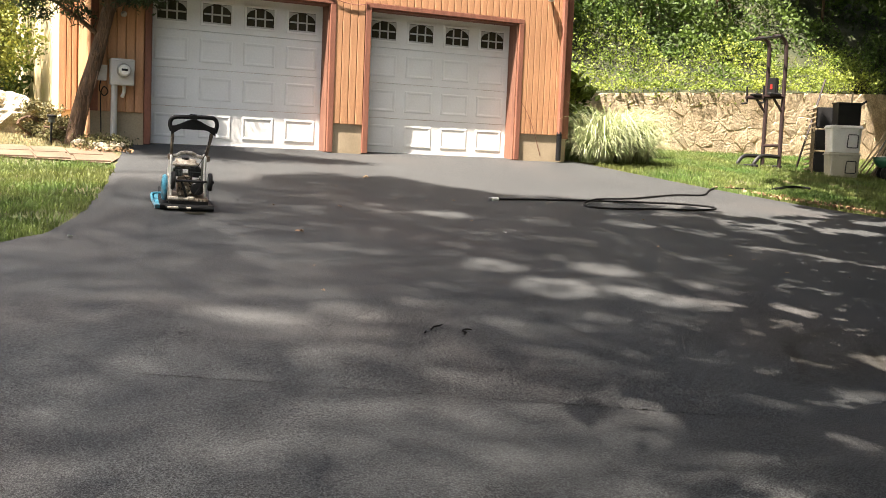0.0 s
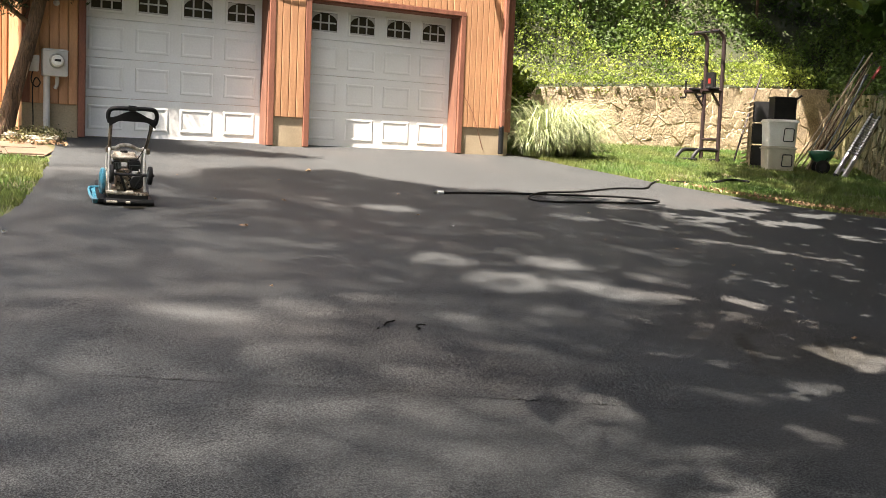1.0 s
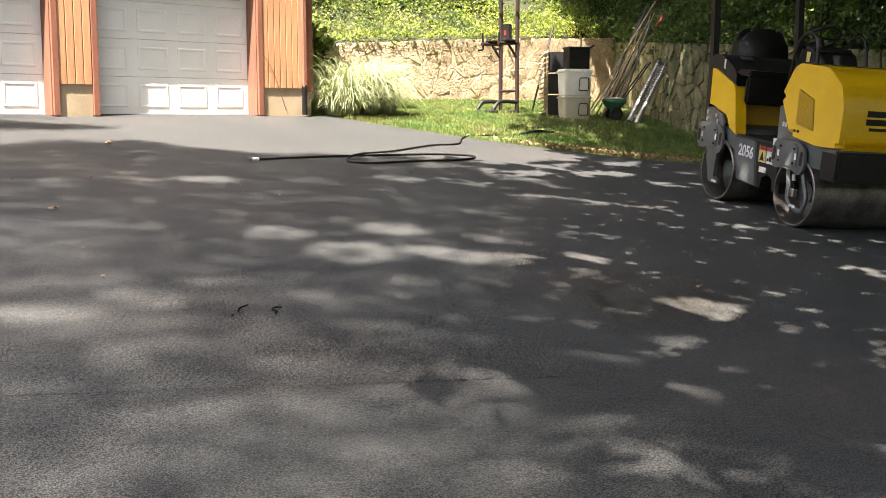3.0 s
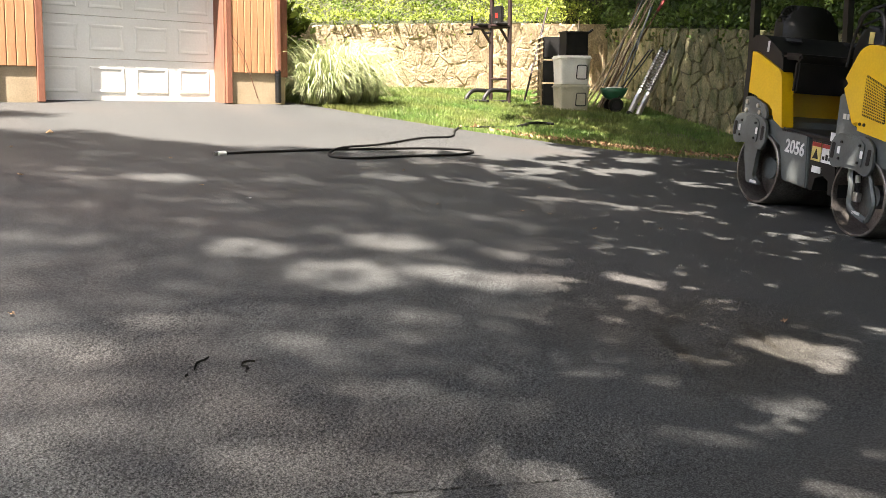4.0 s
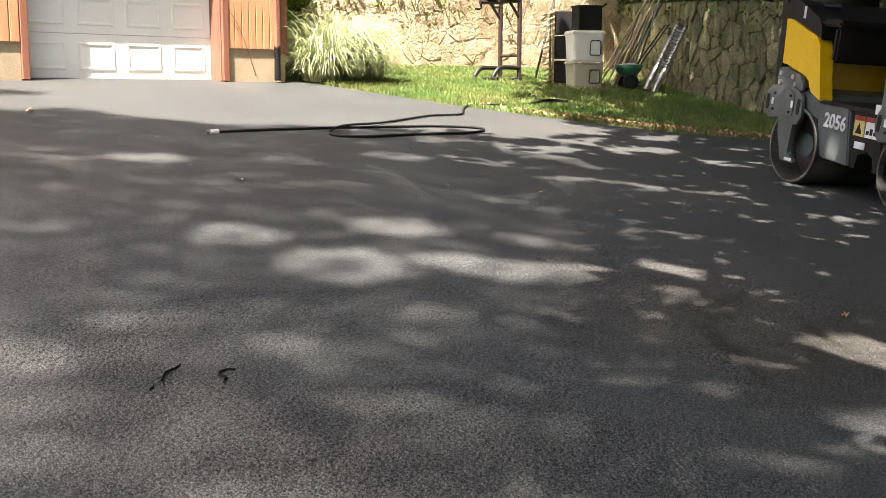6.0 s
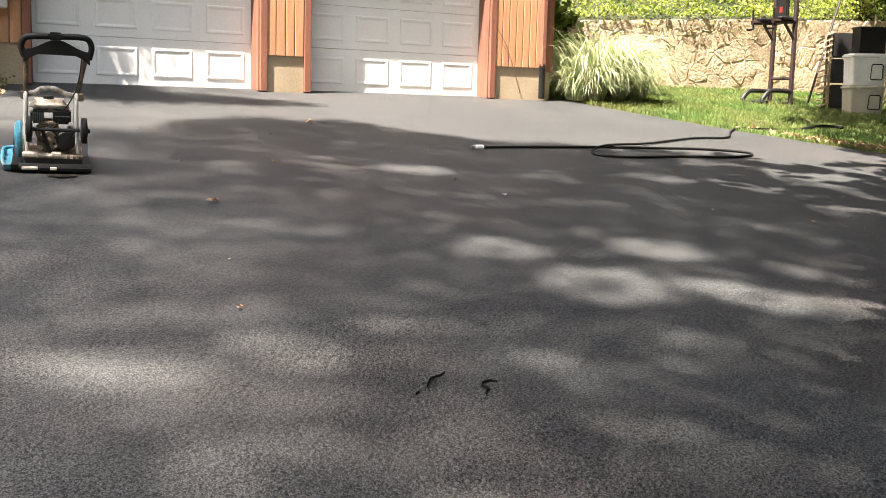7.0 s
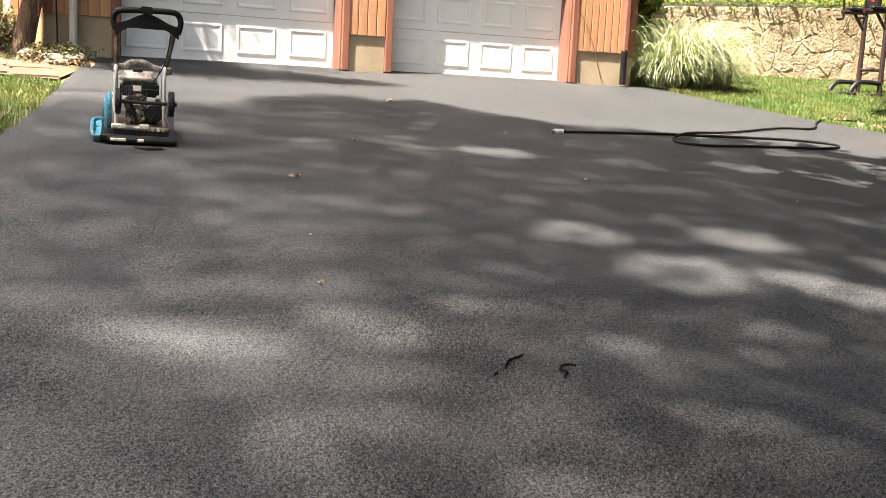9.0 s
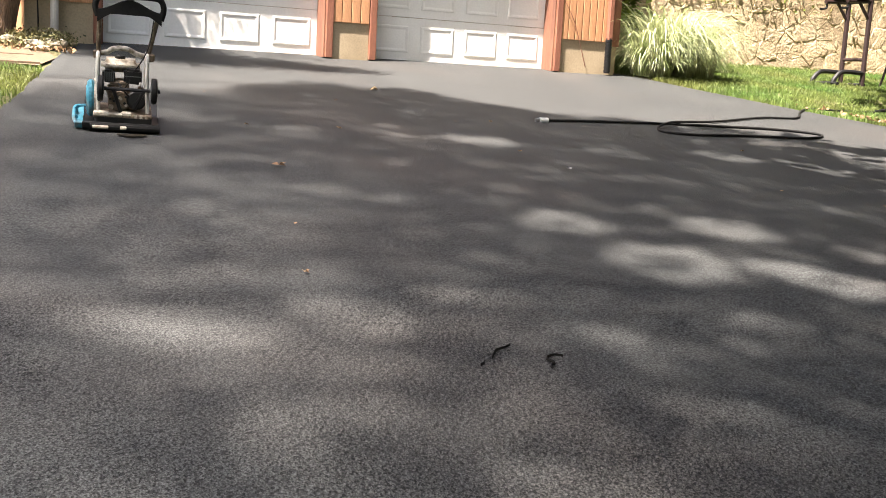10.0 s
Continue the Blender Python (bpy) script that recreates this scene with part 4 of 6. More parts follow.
    bm = prism(rounded([(-0.25, 1.34), (0.41, 1.34), (0.37, 1.86), (-0.21, 1.86)], 0.17, 6), 0.0, 0.15, 0.05, seg=3)
    for v in bm.verts:
        v.co = Vector((-0.98 - 0.16 * (v.co.z - 1.34) - v.co.y, v.co.x, v.co.z))
    part("backrest", bm, BLACK_PLASTIC, seat, "rounded black backrest", smooth=True)
    for ya in (-0.27, 0.38):
        part("armrest", box(-1.05, -0.68, ya, ya + 0.06, 1.50, 1.55, 0.02, seg=2), BLACK_PLASTIC, seat, smooth=True)
    # rollover bar
    for ya in (y0 + 0.0, y1 - 0.07):
        part("rollover_post", tube([(-1.14, ya + 0.035, 0.82), (-1.17, ya + 0.035, 1.30), (-1.20, ya + 0.035, 1.52), (-1.31, ya + 0.035, 2.13), (-1.36, ya + 0.035, 2.50)], 0.05, seg=4), BLACK_PLASTIC, r)
    part("rollover_crossbar", tube([(-1.36, y0 + 0.0, 2.50), (-1.36, y1 - 0.0, 2.50)], 0.05, seg=4), BLACK_PLASTIC, r)
    # middle
    part("belly", prism([(-0.10, 0.735), (0.30, 0.735), (0.36, 0.27), (0.22, 0.27), (0.20, 0.38), (0.12, 0.42), (0.02, 0.38), (0.0, 0.27), (-0.06, 0.27)], y0 + 0.045, y1 - 0.05), BLACK_PLASTIC, r)
    part("belly_plate", prism([(-0.065, 0.70), (0.24, 0.705), (0.29, 0.44), (-0.02, 0.43)], y0 + 0.036, y0 + 0.046), BLACK_PLASTIC, r)
    warn = part("warning_sign", box(-0.055, 0.07, y0 + 0.026, y0 + 0.034, 0.53, 0.69, 0.0), LABEL_YELLOW, r, "pale yellow and red warning sticker")
    part("sign_header", box(-0.055, 0.07, y0 + 0.022, y0 + 0.026, 0.655, 0.69), RED, warn)
    part("sign_symbol", prism([(-0.03, 0.55), (0.045, 0.55), (0.0075, 0.635)], y0 + 0.022, y0 + 0.026), BLACK_PLASTIC, warn)
    sign = part("warning_sign", box(0.085, 0.235, y0 + 0.026, y0 + 0.034, 0.53, 0.69, 0.0), LABEL_WHITE, r, "white and red warning sticker")
    part("sign_header", box(0.085, 0.235, y0 + 0.022, y0 + 0.026, 0.655, 0.69), RED, sign)
    for k in range(3):
        part("sign_bar", box(0.10 + 0.045 * k, 0.13 + 0.045 * k, y0 + 0.022, y0 + 0.026, 0.555, 0.585 + 0.02 * (k % 2)), BLACK_PLASTIC, sign)
    part("sticker", box(-0.02, 0.10, y0 + 0.026, y0 + 0.034, 0.43, 0.485), LABEL_WHITE, r)
    part("sticker", box(0.165, 0.225, y0 + 0.026, y0 + 0.036, 0.725, 0.80), LABEL_WHITE, r)
    text_mesh("fleet_number", "2056", 0.155, LABEL_WHITE, r, Matrix.Translation((-0.295, y0 + 0.022, 0.595)) @ pose(0, 0, 0, 90, 0, 0) @ pose(0, 0, 0, 0, 0, -2) @ Matrix.Diagonal((0.92, 1.05, 1, 1)))
    # front half: frame, hood, grille, console
    part("front_frame", prism([(0.20, 1.12), (0.30, 1.16), (0.46, 0.87), (0.92, 0.82), (1.20, 0.82), (1.20, 0.60), (0.36, 0.60), (0.30, 0.50), (0.24, 0.72)], y0 + 0.02, y1 - 0.02, 0.012), GREY_PAINT, r)
    part("front_bumper", box(0.98, 1.24, y0 + 0.01, y1 - 0.01, 0.52, 0.80, 0.02, seg=2), BLACK_PLASTIC, r)
    hood = part("hood", prism(rounded([(0.25, 1.22), (0.40, 1.50), (0.50, 1.555), (0.95, 1.54), (1.16, 1.40), (1.235, 1.20), (1.235, 0.835), (0.90, 0.815), (0.47, 0.865)], 0.05, 5), y0 - 0.005, y1 + 0.005, 0.055, seg=4), YELLOW, r, "glossy yellow engine hood")
    grille = part("grille", prism(rounded([(0.535, 1.315), (0.785, 1.235), (0.835, 0.945), (0.555, 0.985)], 0.02), y0 - 0.010, y0 - 0.004), BLACK_PLASTIC, hood, "dark mesh ventilation grille")
    for k in range(1, 14):
        t = k / 14
        a, b = Vector((0.535, 1.315)).lerp(Vector((0.555, 0.985)), t), Vector((0.785, 1.235)).lerp(Vector((0.835, 0.945)), t)
        part("grille_bar", prism([(a.x, a.y - 0.004), (b.x, b.y - 0.004), (b.x, b.y + 0.004), (a.x, a.y + 0.004)], y0 - 0.014, y0 - 0.0105), YELLOW, grille)
    for k in range(1, 12):
        t = k / 12
        a, b = Vector((0.535, 1.315)).lerp(Vector((0.785, 1.235)), t), Vector((0.555, 0.985)).lerp(Vector((0.835, 0.945)), t)
        part("grille_bar", prism([(a.x - 0.0035, a.y), (a.x + 0.0035, a.y), (b.x + 0.0035, b.y), (b.x - 0.0035, b.y)], y0 - 0.0155, y0 - 0.0145), YELLOW, grille)
    for bx in (0.545, 0.60):
        part("bolt", disc((bx, y0 - 0.008, 0.915), (0, 1, 0), 0.014, 0.006, seg=10), BLACK_PLASTIC, hood)
    for k, (bx, bw) in enumerate(((0.30, 0.045), (0.35, 0.035), (0.40, 0.05))):
        part("model_mark", box(bx, bx + bw * 0.8, y0 + 0.012, y0 + 0.018, 0.93, 0.975), RED if k == 2 else GREY_BOX, r)
    for yb, zb, wb, hb in ((-0.20, 1.16, 0.36, 0.028), (-0.20, 1.085, 0.30, 0.028), (-0.16, 1.02, 0.22, 0.014)):
        part("lettering_bar", box(1.234, 1.239, yb, yb + wb, zb - hb, zb + hb), BLACK_PLASTIC, hood)
    part("console", prism(rounded([(-0.12, 0.76), (-0.16, 1.50), (-0.06, 1.72), (0.16, 1.70), (0.30, 1.45), (0.30, 0.76)], 0.05), -0.08, 0.36, 0.03), BLACK_PLASTIC, r, smooth=True)
    part("console_sticker", box(0.02, 0.08, -0.086, -0.082, 1.56, 1.66), LABEL_YELLOW, r)
    c = Vector((-0.10, 0.12, 1.80))
    ax = Vector((-0.55, 0, 0.83))
    u = Vector((0, 1, 0))
    v = ax.cross(u).normalized()
    ring = [c + (u * math.cos(a) + v * math.sin(a)) * 0.20 for a in (math.tau * j / 28 for j in range(28))]
    wheel = part("steering_wheel", tube(ring, 0.016, closed=True, seg=8), BLACK_PLASTIC, r, smooth=True)
    for k in range(3):
        a = math.tau * k / 3
        part("spoke", tube([c, c + (u * math.cos(a) + v * math.sin(a)) * 0.19], 0.011, seg=6), BLACK_PLASTIC, wheel)
    part("steering_column", tube([c, c - ax.normalized() * 0.25], 0.03, seg=8), BLACK_PLASTIC, wheel)
    for ya in (-0.14, 0.42):
        part("grab_rail", tube(bend([(-0.14, ya, 1.35), (-0.10, ya, 1.62), (0.02, ya, 1.82), (0.22, ya, 1.80), (0.30, ya, 1.50)], 4), 0.014, seg=7), BLACK_PLASTIC, r)


build_roller()


# ---- the plate compactor ----
def build_compactor():
    head = math.degrees(math.atan2(-0.9875, -0.1575))
    c = thing("plate_compactor", on_ground(-3.86, -5.12, head, 0.006) @ Matrix.Scale(1.03, 4), "worn plate compactor with blue base and black handle", "plate compactor")
    base = [(0.225, 0.055), (0.215, 0.025), (0.17, 0.0), (-0.27, 0.0), (-0.36, 0.06), (-0.40, 0.11), (-0.385, 0.125), (-0.345, 0.085), (-0.265, 0.03), (0.16, 0.03), (0.20, 0.045), (0.21, 0.06)]
    part("base_plate", prism(base, -0.18, 0.29, 0.004, seg=1), BLACK_PLASTIC, c, "dark oily cast base plate")
    rim = part("plate_rim", prism([(0.20, 0.045), (0.17, 0.006), (-0.26, 0.006), (-0.33, 0.06), (-0.32, 0.07), (-0.25, 0.022), (0.16, 0.022), (0.19, 0.05)], -0.225, -0.18, 0.003, seg=1), BLUE, c)
    part("rim_rail", tube(bend([(0.17, -0.215, 0.03), (0.02, -0.235, 0.04), (-0.18, -0.24, 0.05), (-0.29, -0.235, 0.065), (-0.32, -0.19, 0.07), (-0.325, -0.10, 0.07)], 5), 0.011, seg=8), BLUE, rim)
    for px, pz in ((0.05, 0.038), (-0.10, 0.05), (-0.24, 0.07)):
        part("rim_post", tube([(px, -0.215, 0.015), (px, -0.235, pz)], 0.009, seg=6), BLUE, rim)
    part("front_roll", tube([(0.215, -0.135, 0.03), (0.215, 0.29, 0.03)], 0.024, seg=10), RUBBER, c)
    for y0, y1 in ((-0.12, -0.02), (0.045, 0.09)):
        part("front_patch", box(0.225, 0.2415, y0, y1, 0.02, 0.042, 0.006), CREAM, c)
    part("deck", box(-0.26, 0.18, -0.11, 0.245, 0.080, 0.108, 0.008), DIRTY_ALLOY, c, "chipped oily deck")
    for bx, ya, yb, zt in ((0.186, -0.115, -0.02, 0.120), (0.192, -0.03, 0.06, 0.112), (0.180, 0.055, 0.115, 0.122)):
        part("deck_edge", box(bx - 0.05, bx, ya, yb, 0.092, zt, 0.006), CREAM, c)
    for k in range(3):
        part("deck_slot", box(0.19, 0.197, 0.13 + 0.035 * k, 0.148 + 0.035 * k, 0.088, 0.112), CREAM, c)
    part("under_deck", box(-0.24, 0.18, -0.09, 0.24, 0.03, 0.085), BLACK_PLASTIC, c)
    for mx in (-0.22, 0.14):
        for my in (-0.08, 0.21):
            part("rubber_mount", disc((mx, my, 0.065), (0, 0, 1), 0.03, 0.022, seg=12), RUBBER, c)
    # engine
    eng = part("engine_block", box(-0.16, 0.06, -0.03, 0.17, 0.115, 0.22, 0.02, seg=2), DIRTY_ALLOY, c, "oily alloy engine block")
    part("crankcase", disc((0.06, 0.04, 0.18), (1, 0, 0), 0.07, 0.035, seg=20, bevel=0.012), DIRTY_ALLOY, eng)
    part("recoil_cover", disc((0.085, 0.145, 0.19), (1, 0, 0.1), 0.062, 0.03, seg=20, bevel=0.012), BLACK_PLASTIC, eng)
    for k in range(6):
        part("cooling_fin", box(-0.12, 0.07, -0.02, 0.10, 0.225 + 0.012 * k, 0.231 + 0.012 * k), DIRTY_ALLOY, eng)
    part("cylinder", box(-0.10, 0.04, 0.0, 0.09, 0.215, 0.30, 0.008), DIRTY_ALLOY, eng)
    part("oil_plug", disc((0.105, -0.01, 0.14), (1, 0, 0), 0.016, 0.012, seg=10), CREAM, eng)
    muf = part("muffler", box(-0.08, 0.06, -0.068, 0.012, 0.285, 0.365, 0.015, seg=2), BLACK_PLASTIC, c, "slotted black exhaust shield")
    for k in range(5):
        part("muffler_rib", box(0.06, 0.066, -0.055 + 0.013 * k, -0.048 + 0.013 * k, 0.295, 0.355), GREY_PAINT, muf)
    air = part("air_filter", box(-0.06, 0.07, 0.065, 0.175, 0.285, 0.38, 0.015, seg=2), BLACK_PLASTIC, c)
    part("filter_seam", box(0.068, 0.074, 0.07, 0.17, 0.333, 0.338), GREY_PAINT, air)
    tank = part("fuel_tank", box(-0.20, 0.0, -0.075, 0.165, 0.345, 0.425, 0.03, seg=3), CREAM, c, "cream fuel tank", smooth=True)
    part("fuel_cap", disc((-0.10, 0.04, 0.435), (0, 0, 1), 0.033, 0.012, seg=16, bevel=0.004), BLACK_PLASTIC, tank)
    # belt guard on the side
    guard = part("belt_guard", disc((-0.06, -0.136, 0.165), (0, 1, 0), 0.118, 0.022, seg=40, bevel=0.014), BLUE, c, "rounded blue belt guard")
    part("guard_ring", disc((-0.06, -0.160, 0.165), (0, 1, 0), 0.080, 0.004, seg=24, inner=0.06), BLUE, guard)
    part("guard_face", disc((-0.06, -0.109, 0.165), (0, 1, 0), 0.125, 0.005, seg=32), CREAM, guard)
    rng = random.Random(6)
    part("carburettor", box(0.0, 0.07, 0.05, 0.10, 0.24, 0.285, 0.008), DIRTY_ALLOY, eng)
    part("exhaust_pipe", tube(bend([(0.0, -0.02, 0.26), (0.06, -0.03, 0.25), (0.085, -0.02, 0.21), (0.09, 0.0, 0.17)], 4), 0.013, seg=8), DIRTY_ALLOY, eng)
    part("spark_lead", tube(bend([(0.07, 0.03, 0.29), (0.12, 0.05, 0.27), (0.11, 0.09, 0.22), (0.09, 0.12, 0.20)], 4), 0.005, seg=6), RUBBER, eng)
    part("fuel_line", tube(bend([(-0.02, 0.10, 0.36), (0.08, 0.10, 0.31), (0.10, 0.07, 0.26)], 4), 0.004, seg=6), RUBBER, eng)
    part("side_cover", box(-0.10, 0.09, 0.155, 0.19, 0.13, 0.27, 0.015, seg=2), BLACK_PLASTIC, eng)
    for k in range(10):
        part("bolt", disc((0.098, -0.015 + 0.12 * rng.random(), 0.125 + 0.1 * rng.random()), (1, 0, 0), 0.009, 0.008, seg=8), CREAM if k % 2 else BLACK_PLASTIC, eng)
    # frame and lifting bar
    for y in (-0.095, 0.205):
        part("frame_tube", tube(bend([(0.12, y + 0.01, 0.11), (0.11, y, 0.30), (0.08, y, 0.45), (0.0, y, 0.475), (-0.16, y, 0.45), (-0.22, y, 0.30), (-0.22, y, 0.11)], 4), 0.0125, seg=8), GREY_BOX, c)
    part("lifting_bar", tube(bend([(0.02, -0.095, 0.465), (0.02, -0.04, 0.475), (0.02, 0.0, 0.50), (0.02, 0.08, 0.502), (0.02, 0.14, 0.475), (0.02, 0.205, 0.462)], 4), 0.017, seg=8), CREAM, c, "scratched cream lifting bar")
    for y in (-0.125, 0.205):
        part("handle_clamp", box(0.0, 0.06, y, y + 0.045, 0.435, 0.485, 0.008), DIRTY_ALLOY, c)
    # transport wheels
    part("axle", tube([(0.15, -0.06, 0.262), (0.15, 0.26, 0.262)], 0.011, seg=8), BLACK_PLASTIC, c)
    for y in (-0.075, 0.25):
        w = part("wheel", disc((0.15, y, 0.262), (0, 1, 0), 0.082, 0.018, seg=28, bevel=0.008), RUBBER, c, "small black rubber wheel")
        part("rim", disc((0.15, y, 0.262), (0, 1, 0), 0.042, 0.022, seg=18, bevel=0.004), GREY_PAINT, w)
        part("axle_cap", disc((0.15, y + 0.024, 0.262), (0, 1, 0), 0.014, 0.012, seg=10), BLACK_PLASTIC, w)
    part("wheel_strut", tube([(0.15, 0.0, 0.262), (0.13, 0.05, 0.115)], 0.012, seg=8), BLACK_PLASTIC, c)
    part("wheel_strut", tube([(0.15, 0.19, 0.262), (0.13, 0.13, 0.14)], 0.012, seg=8), BLACK_PLASTIC, c)
    # handle
    for ya, yb in ((-0.095, -0.09), (0.205, 0.262)):
        part("handle_rod", tube([(0.03, ya, 0.45), (0.06, yb, 0.72)], 0.015, seg=8), DIRTY_ALLOY, c, "bare metal handle rod")
    part("throttle_cable", tube(bend([(0.08, 0.235, 0.70), (0.10, 0.215, 0.55), (0.09, 0.17, 0.44), (0.07, 0.12, 0.36)], 5), 0.004, seg=6), RUBBER, c)
    grip = part("handle_loop", tube(bend([(0.06, -0.10, 0.70), (0.06, -0.118, 0.76), (0.065, -0.10, 0.81), (0.07, -0.05, 0.826), (0.07, 0.08, 0.832), (0.07, 0.22, 0.836), (0.065, 0.275, 0.822), (0.06, 0.295, 0.77), (0.06, 0.28, 0.70)], 5), 0.019, seg=10), RUBBER, c, "black rubber handle loop", smooth=True)
    bm = bmesh.new()
    top, bot = [], []
    for j in range(21):
        t = j / 20
        y = -0.105 + 0.39 * t
        k = 1 - (2 * t - 1) ** 2
        bot.append((y, 0.665 + 0.055 * min(1, k * 1.5)))
        top.append((y, 0.755 + 0.055 * max(0, k) ** 3 - 0.012 * (1 - k)))
    front = [[bm.verts.new((x, y, z)) for y, z in bot] + [bm.verts.new((x, y, z)) for y, z in reversed(top)] for x in (0.035, 0.085)]
    bm.faces.new(front[0])
    bm.faces.new(front[1][::-1])
    n = len(front[0])
    for i in range(n):
        bm.faces.new((front[0][i], front[1][i], front[1][(i + 1) % n], front[0][(i + 1) % n]))
    part("handle_shield", bm, RUBBER, c, "black rubber handle shield")
    part("handle_mount", box(0.045, 0.10, 0.04, 0.125, 0.812, 0.858, 0.01, seg=2), BLACK_PLASTIC, c)


build_compactor()


# ---- the yard by the stone walls ----
def build_power_tower():
    t = thing("exercise_tower", upright(8.40, 0.18, 178), "dark tubular pull-up tower standing on the lawn", "exercise tower")
    for y in (-0.23, 0.23):
        part("upright", tube(bend([(0, y, 0.0), (0, y, 1.2), (0, y, 2.1), (0.03, y, 2.32), (0.16, y, 2.42), (0.32, y, 2.40)], 4), 0.038, seg=8), RUST_STEEL, t)
        part("foot", tube(bend([(0.0, y, 0.21), (0.30, y, 0.22), (0.46, y, 0.20), (0.57, y, 0.10), (0.60, y, 0.03)], 4), 0.036, seg=8), BLACK_PLASTIC, t)
        part("arm", tube([(0.0, y, 1.32), (0.48, y, 1.30)], 0.036, seg=8), RUST_STEEL, t)
        part("hand_grip", tube([(0.46, y, 1.30), (0.47, y, 1.50)], 0.018, seg=8), RUBBER, t)
        part("dip_grip", tube(bend([(0.46, y, 1.28), (0.46, y, 1.20), (0.58, y, 1.18)], 4), 0.018, seg=8), RUBBER, t)
        part("brace", tube([(0.02, y, 1.05), (0.24, y, 1.30)], 0.026, seg=6), RUST_STEEL, t)
        part("arm_pad", box(0.08, 0.36, y - 0.05, y + 0.05, 1.335, 1.385, 0.015), BLACK_PLASTIC, t)
    part("foot_bar", tube([(0.60, -0.34, 0.03), (0.60, 0.34, 0.03)], 0.026, seg=8), BLACK_PLASTIC, t)
    part("rear_bar", tube([(-0.02, -0.26, 0.03), (-0.02, 0.26, 0.03)], 0.026, seg=8), BLACK_PLASTIC, t)
    part("cross_bar", tube([(0.0, -0.23, 0.42), (0.0, 0.23, 0.42)], 0.026, seg=8), RUST_STEEL, t)
    part("cross_bar", tube([(0.0, -0.23, 1.32), (0.0, 0.23, 1.32)], 0.03, seg=8), RUST_STEEL, t)
    part("pull_up_bar", tube([(0.30, -0.42, 2.40), (0.30, 0.42, 2.40)], 0.022, seg=8), BLACK_PLASTIC, t)
    pad = part("back_pad", box(0.03, 0.10, -0.13, 0.13, 1.38, 1.68, 0.02, seg=2), BLACK_PLASTIC, t)
    part("pad_patch", box(0.10, 0.104, -0.03, 0.03, 1.47, 1.56), RED, pad)
    part("pad_patch", box(0.045, 0.08, -0.134, -0.13, 1.47, 1.56), RED, pad)


def build_tote(name, m, w, d, h, mat, label):
    """A moulded storage tote with a ribbed lid and a recessed handle."""
    t = thing(name, m, label, "storage bin", "stacked bins")
    bm = bmesh.new()
    lo, hi = 0.90, 1.0
    prof = [(lo, 0.0), (lo + 0.02, 0.02), (hi - 0.02, h * 0.80), (hi, h * 0.80), (hi, h * 0.84)]
    rings = []
    for s, z in prof:
        rings.append([bm.verts.new((x * s, y * s, z)) for x, y in rounded([(-w / 2, -d / 2), (w / 2, -d / 2), (w / 2, d / 2), (-w / 2, d / 2)], 0.05, 4)])
    for a, b in zip(rings, rings[1:]):
        for j in range(len(a)):
            bm.faces.new((a[j], a[(j + 1) % len(a)], b[(j + 1) % len(a)], b[j]))
    bm.faces.new(rings[0][::-1])
    bm.faces.new(rings[-1])
    part("tub", bm, mat, t)
    lid = part("lid", box(-w / 2 - 0.015, w / 2 + 0.015, -d / 2 - 0.015, d / 2 + 0.015, h * 0.84, h, 0.025, seg=3), mat, t)
    for sx in (-1, 1):
        part("latch", box(sx * w * 0.3 - 0.04, sx * w * 0.3 + 0.04, -d / 2 - 0.024, -d / 2 - 0.012, h * 0.80, h * 0.93, 0.004), mat, lid)
    pan = part("hand_hold", prism(rounded([(w * 0.02, h * 0.18), (w * 0.36, h * 0.18), (w * 0.36, h * 0.66), (w * 0.05, h * 0.66)], 0.03), -d / 2 - 0.006, -d / 2 + 0.02), mat, t)
    # black outline standing for the shade at the recessed hold's edge
    part("hold_shade_line", tube([(x, -d / 2 - 0.008, z) for x, z in rounded([(w * 0.02, h * 0.18), (w * 0.36, h * 0.18), (w * 0.36, h * 0.66), (w * 0.05, h * 0.66)], 0.03)], 0.009, closed=True, seg=6), BLACK_PLASTIC, pan)
    for k in range(2):
        part("label_bar", box(-w * 0.40, -w * 0.10, -d / 2 + 0.010, -d / 2 + 0.020, h * (0.5 + 0.1 * k), h * (0.54 + 0.1 * k)), mat, t)


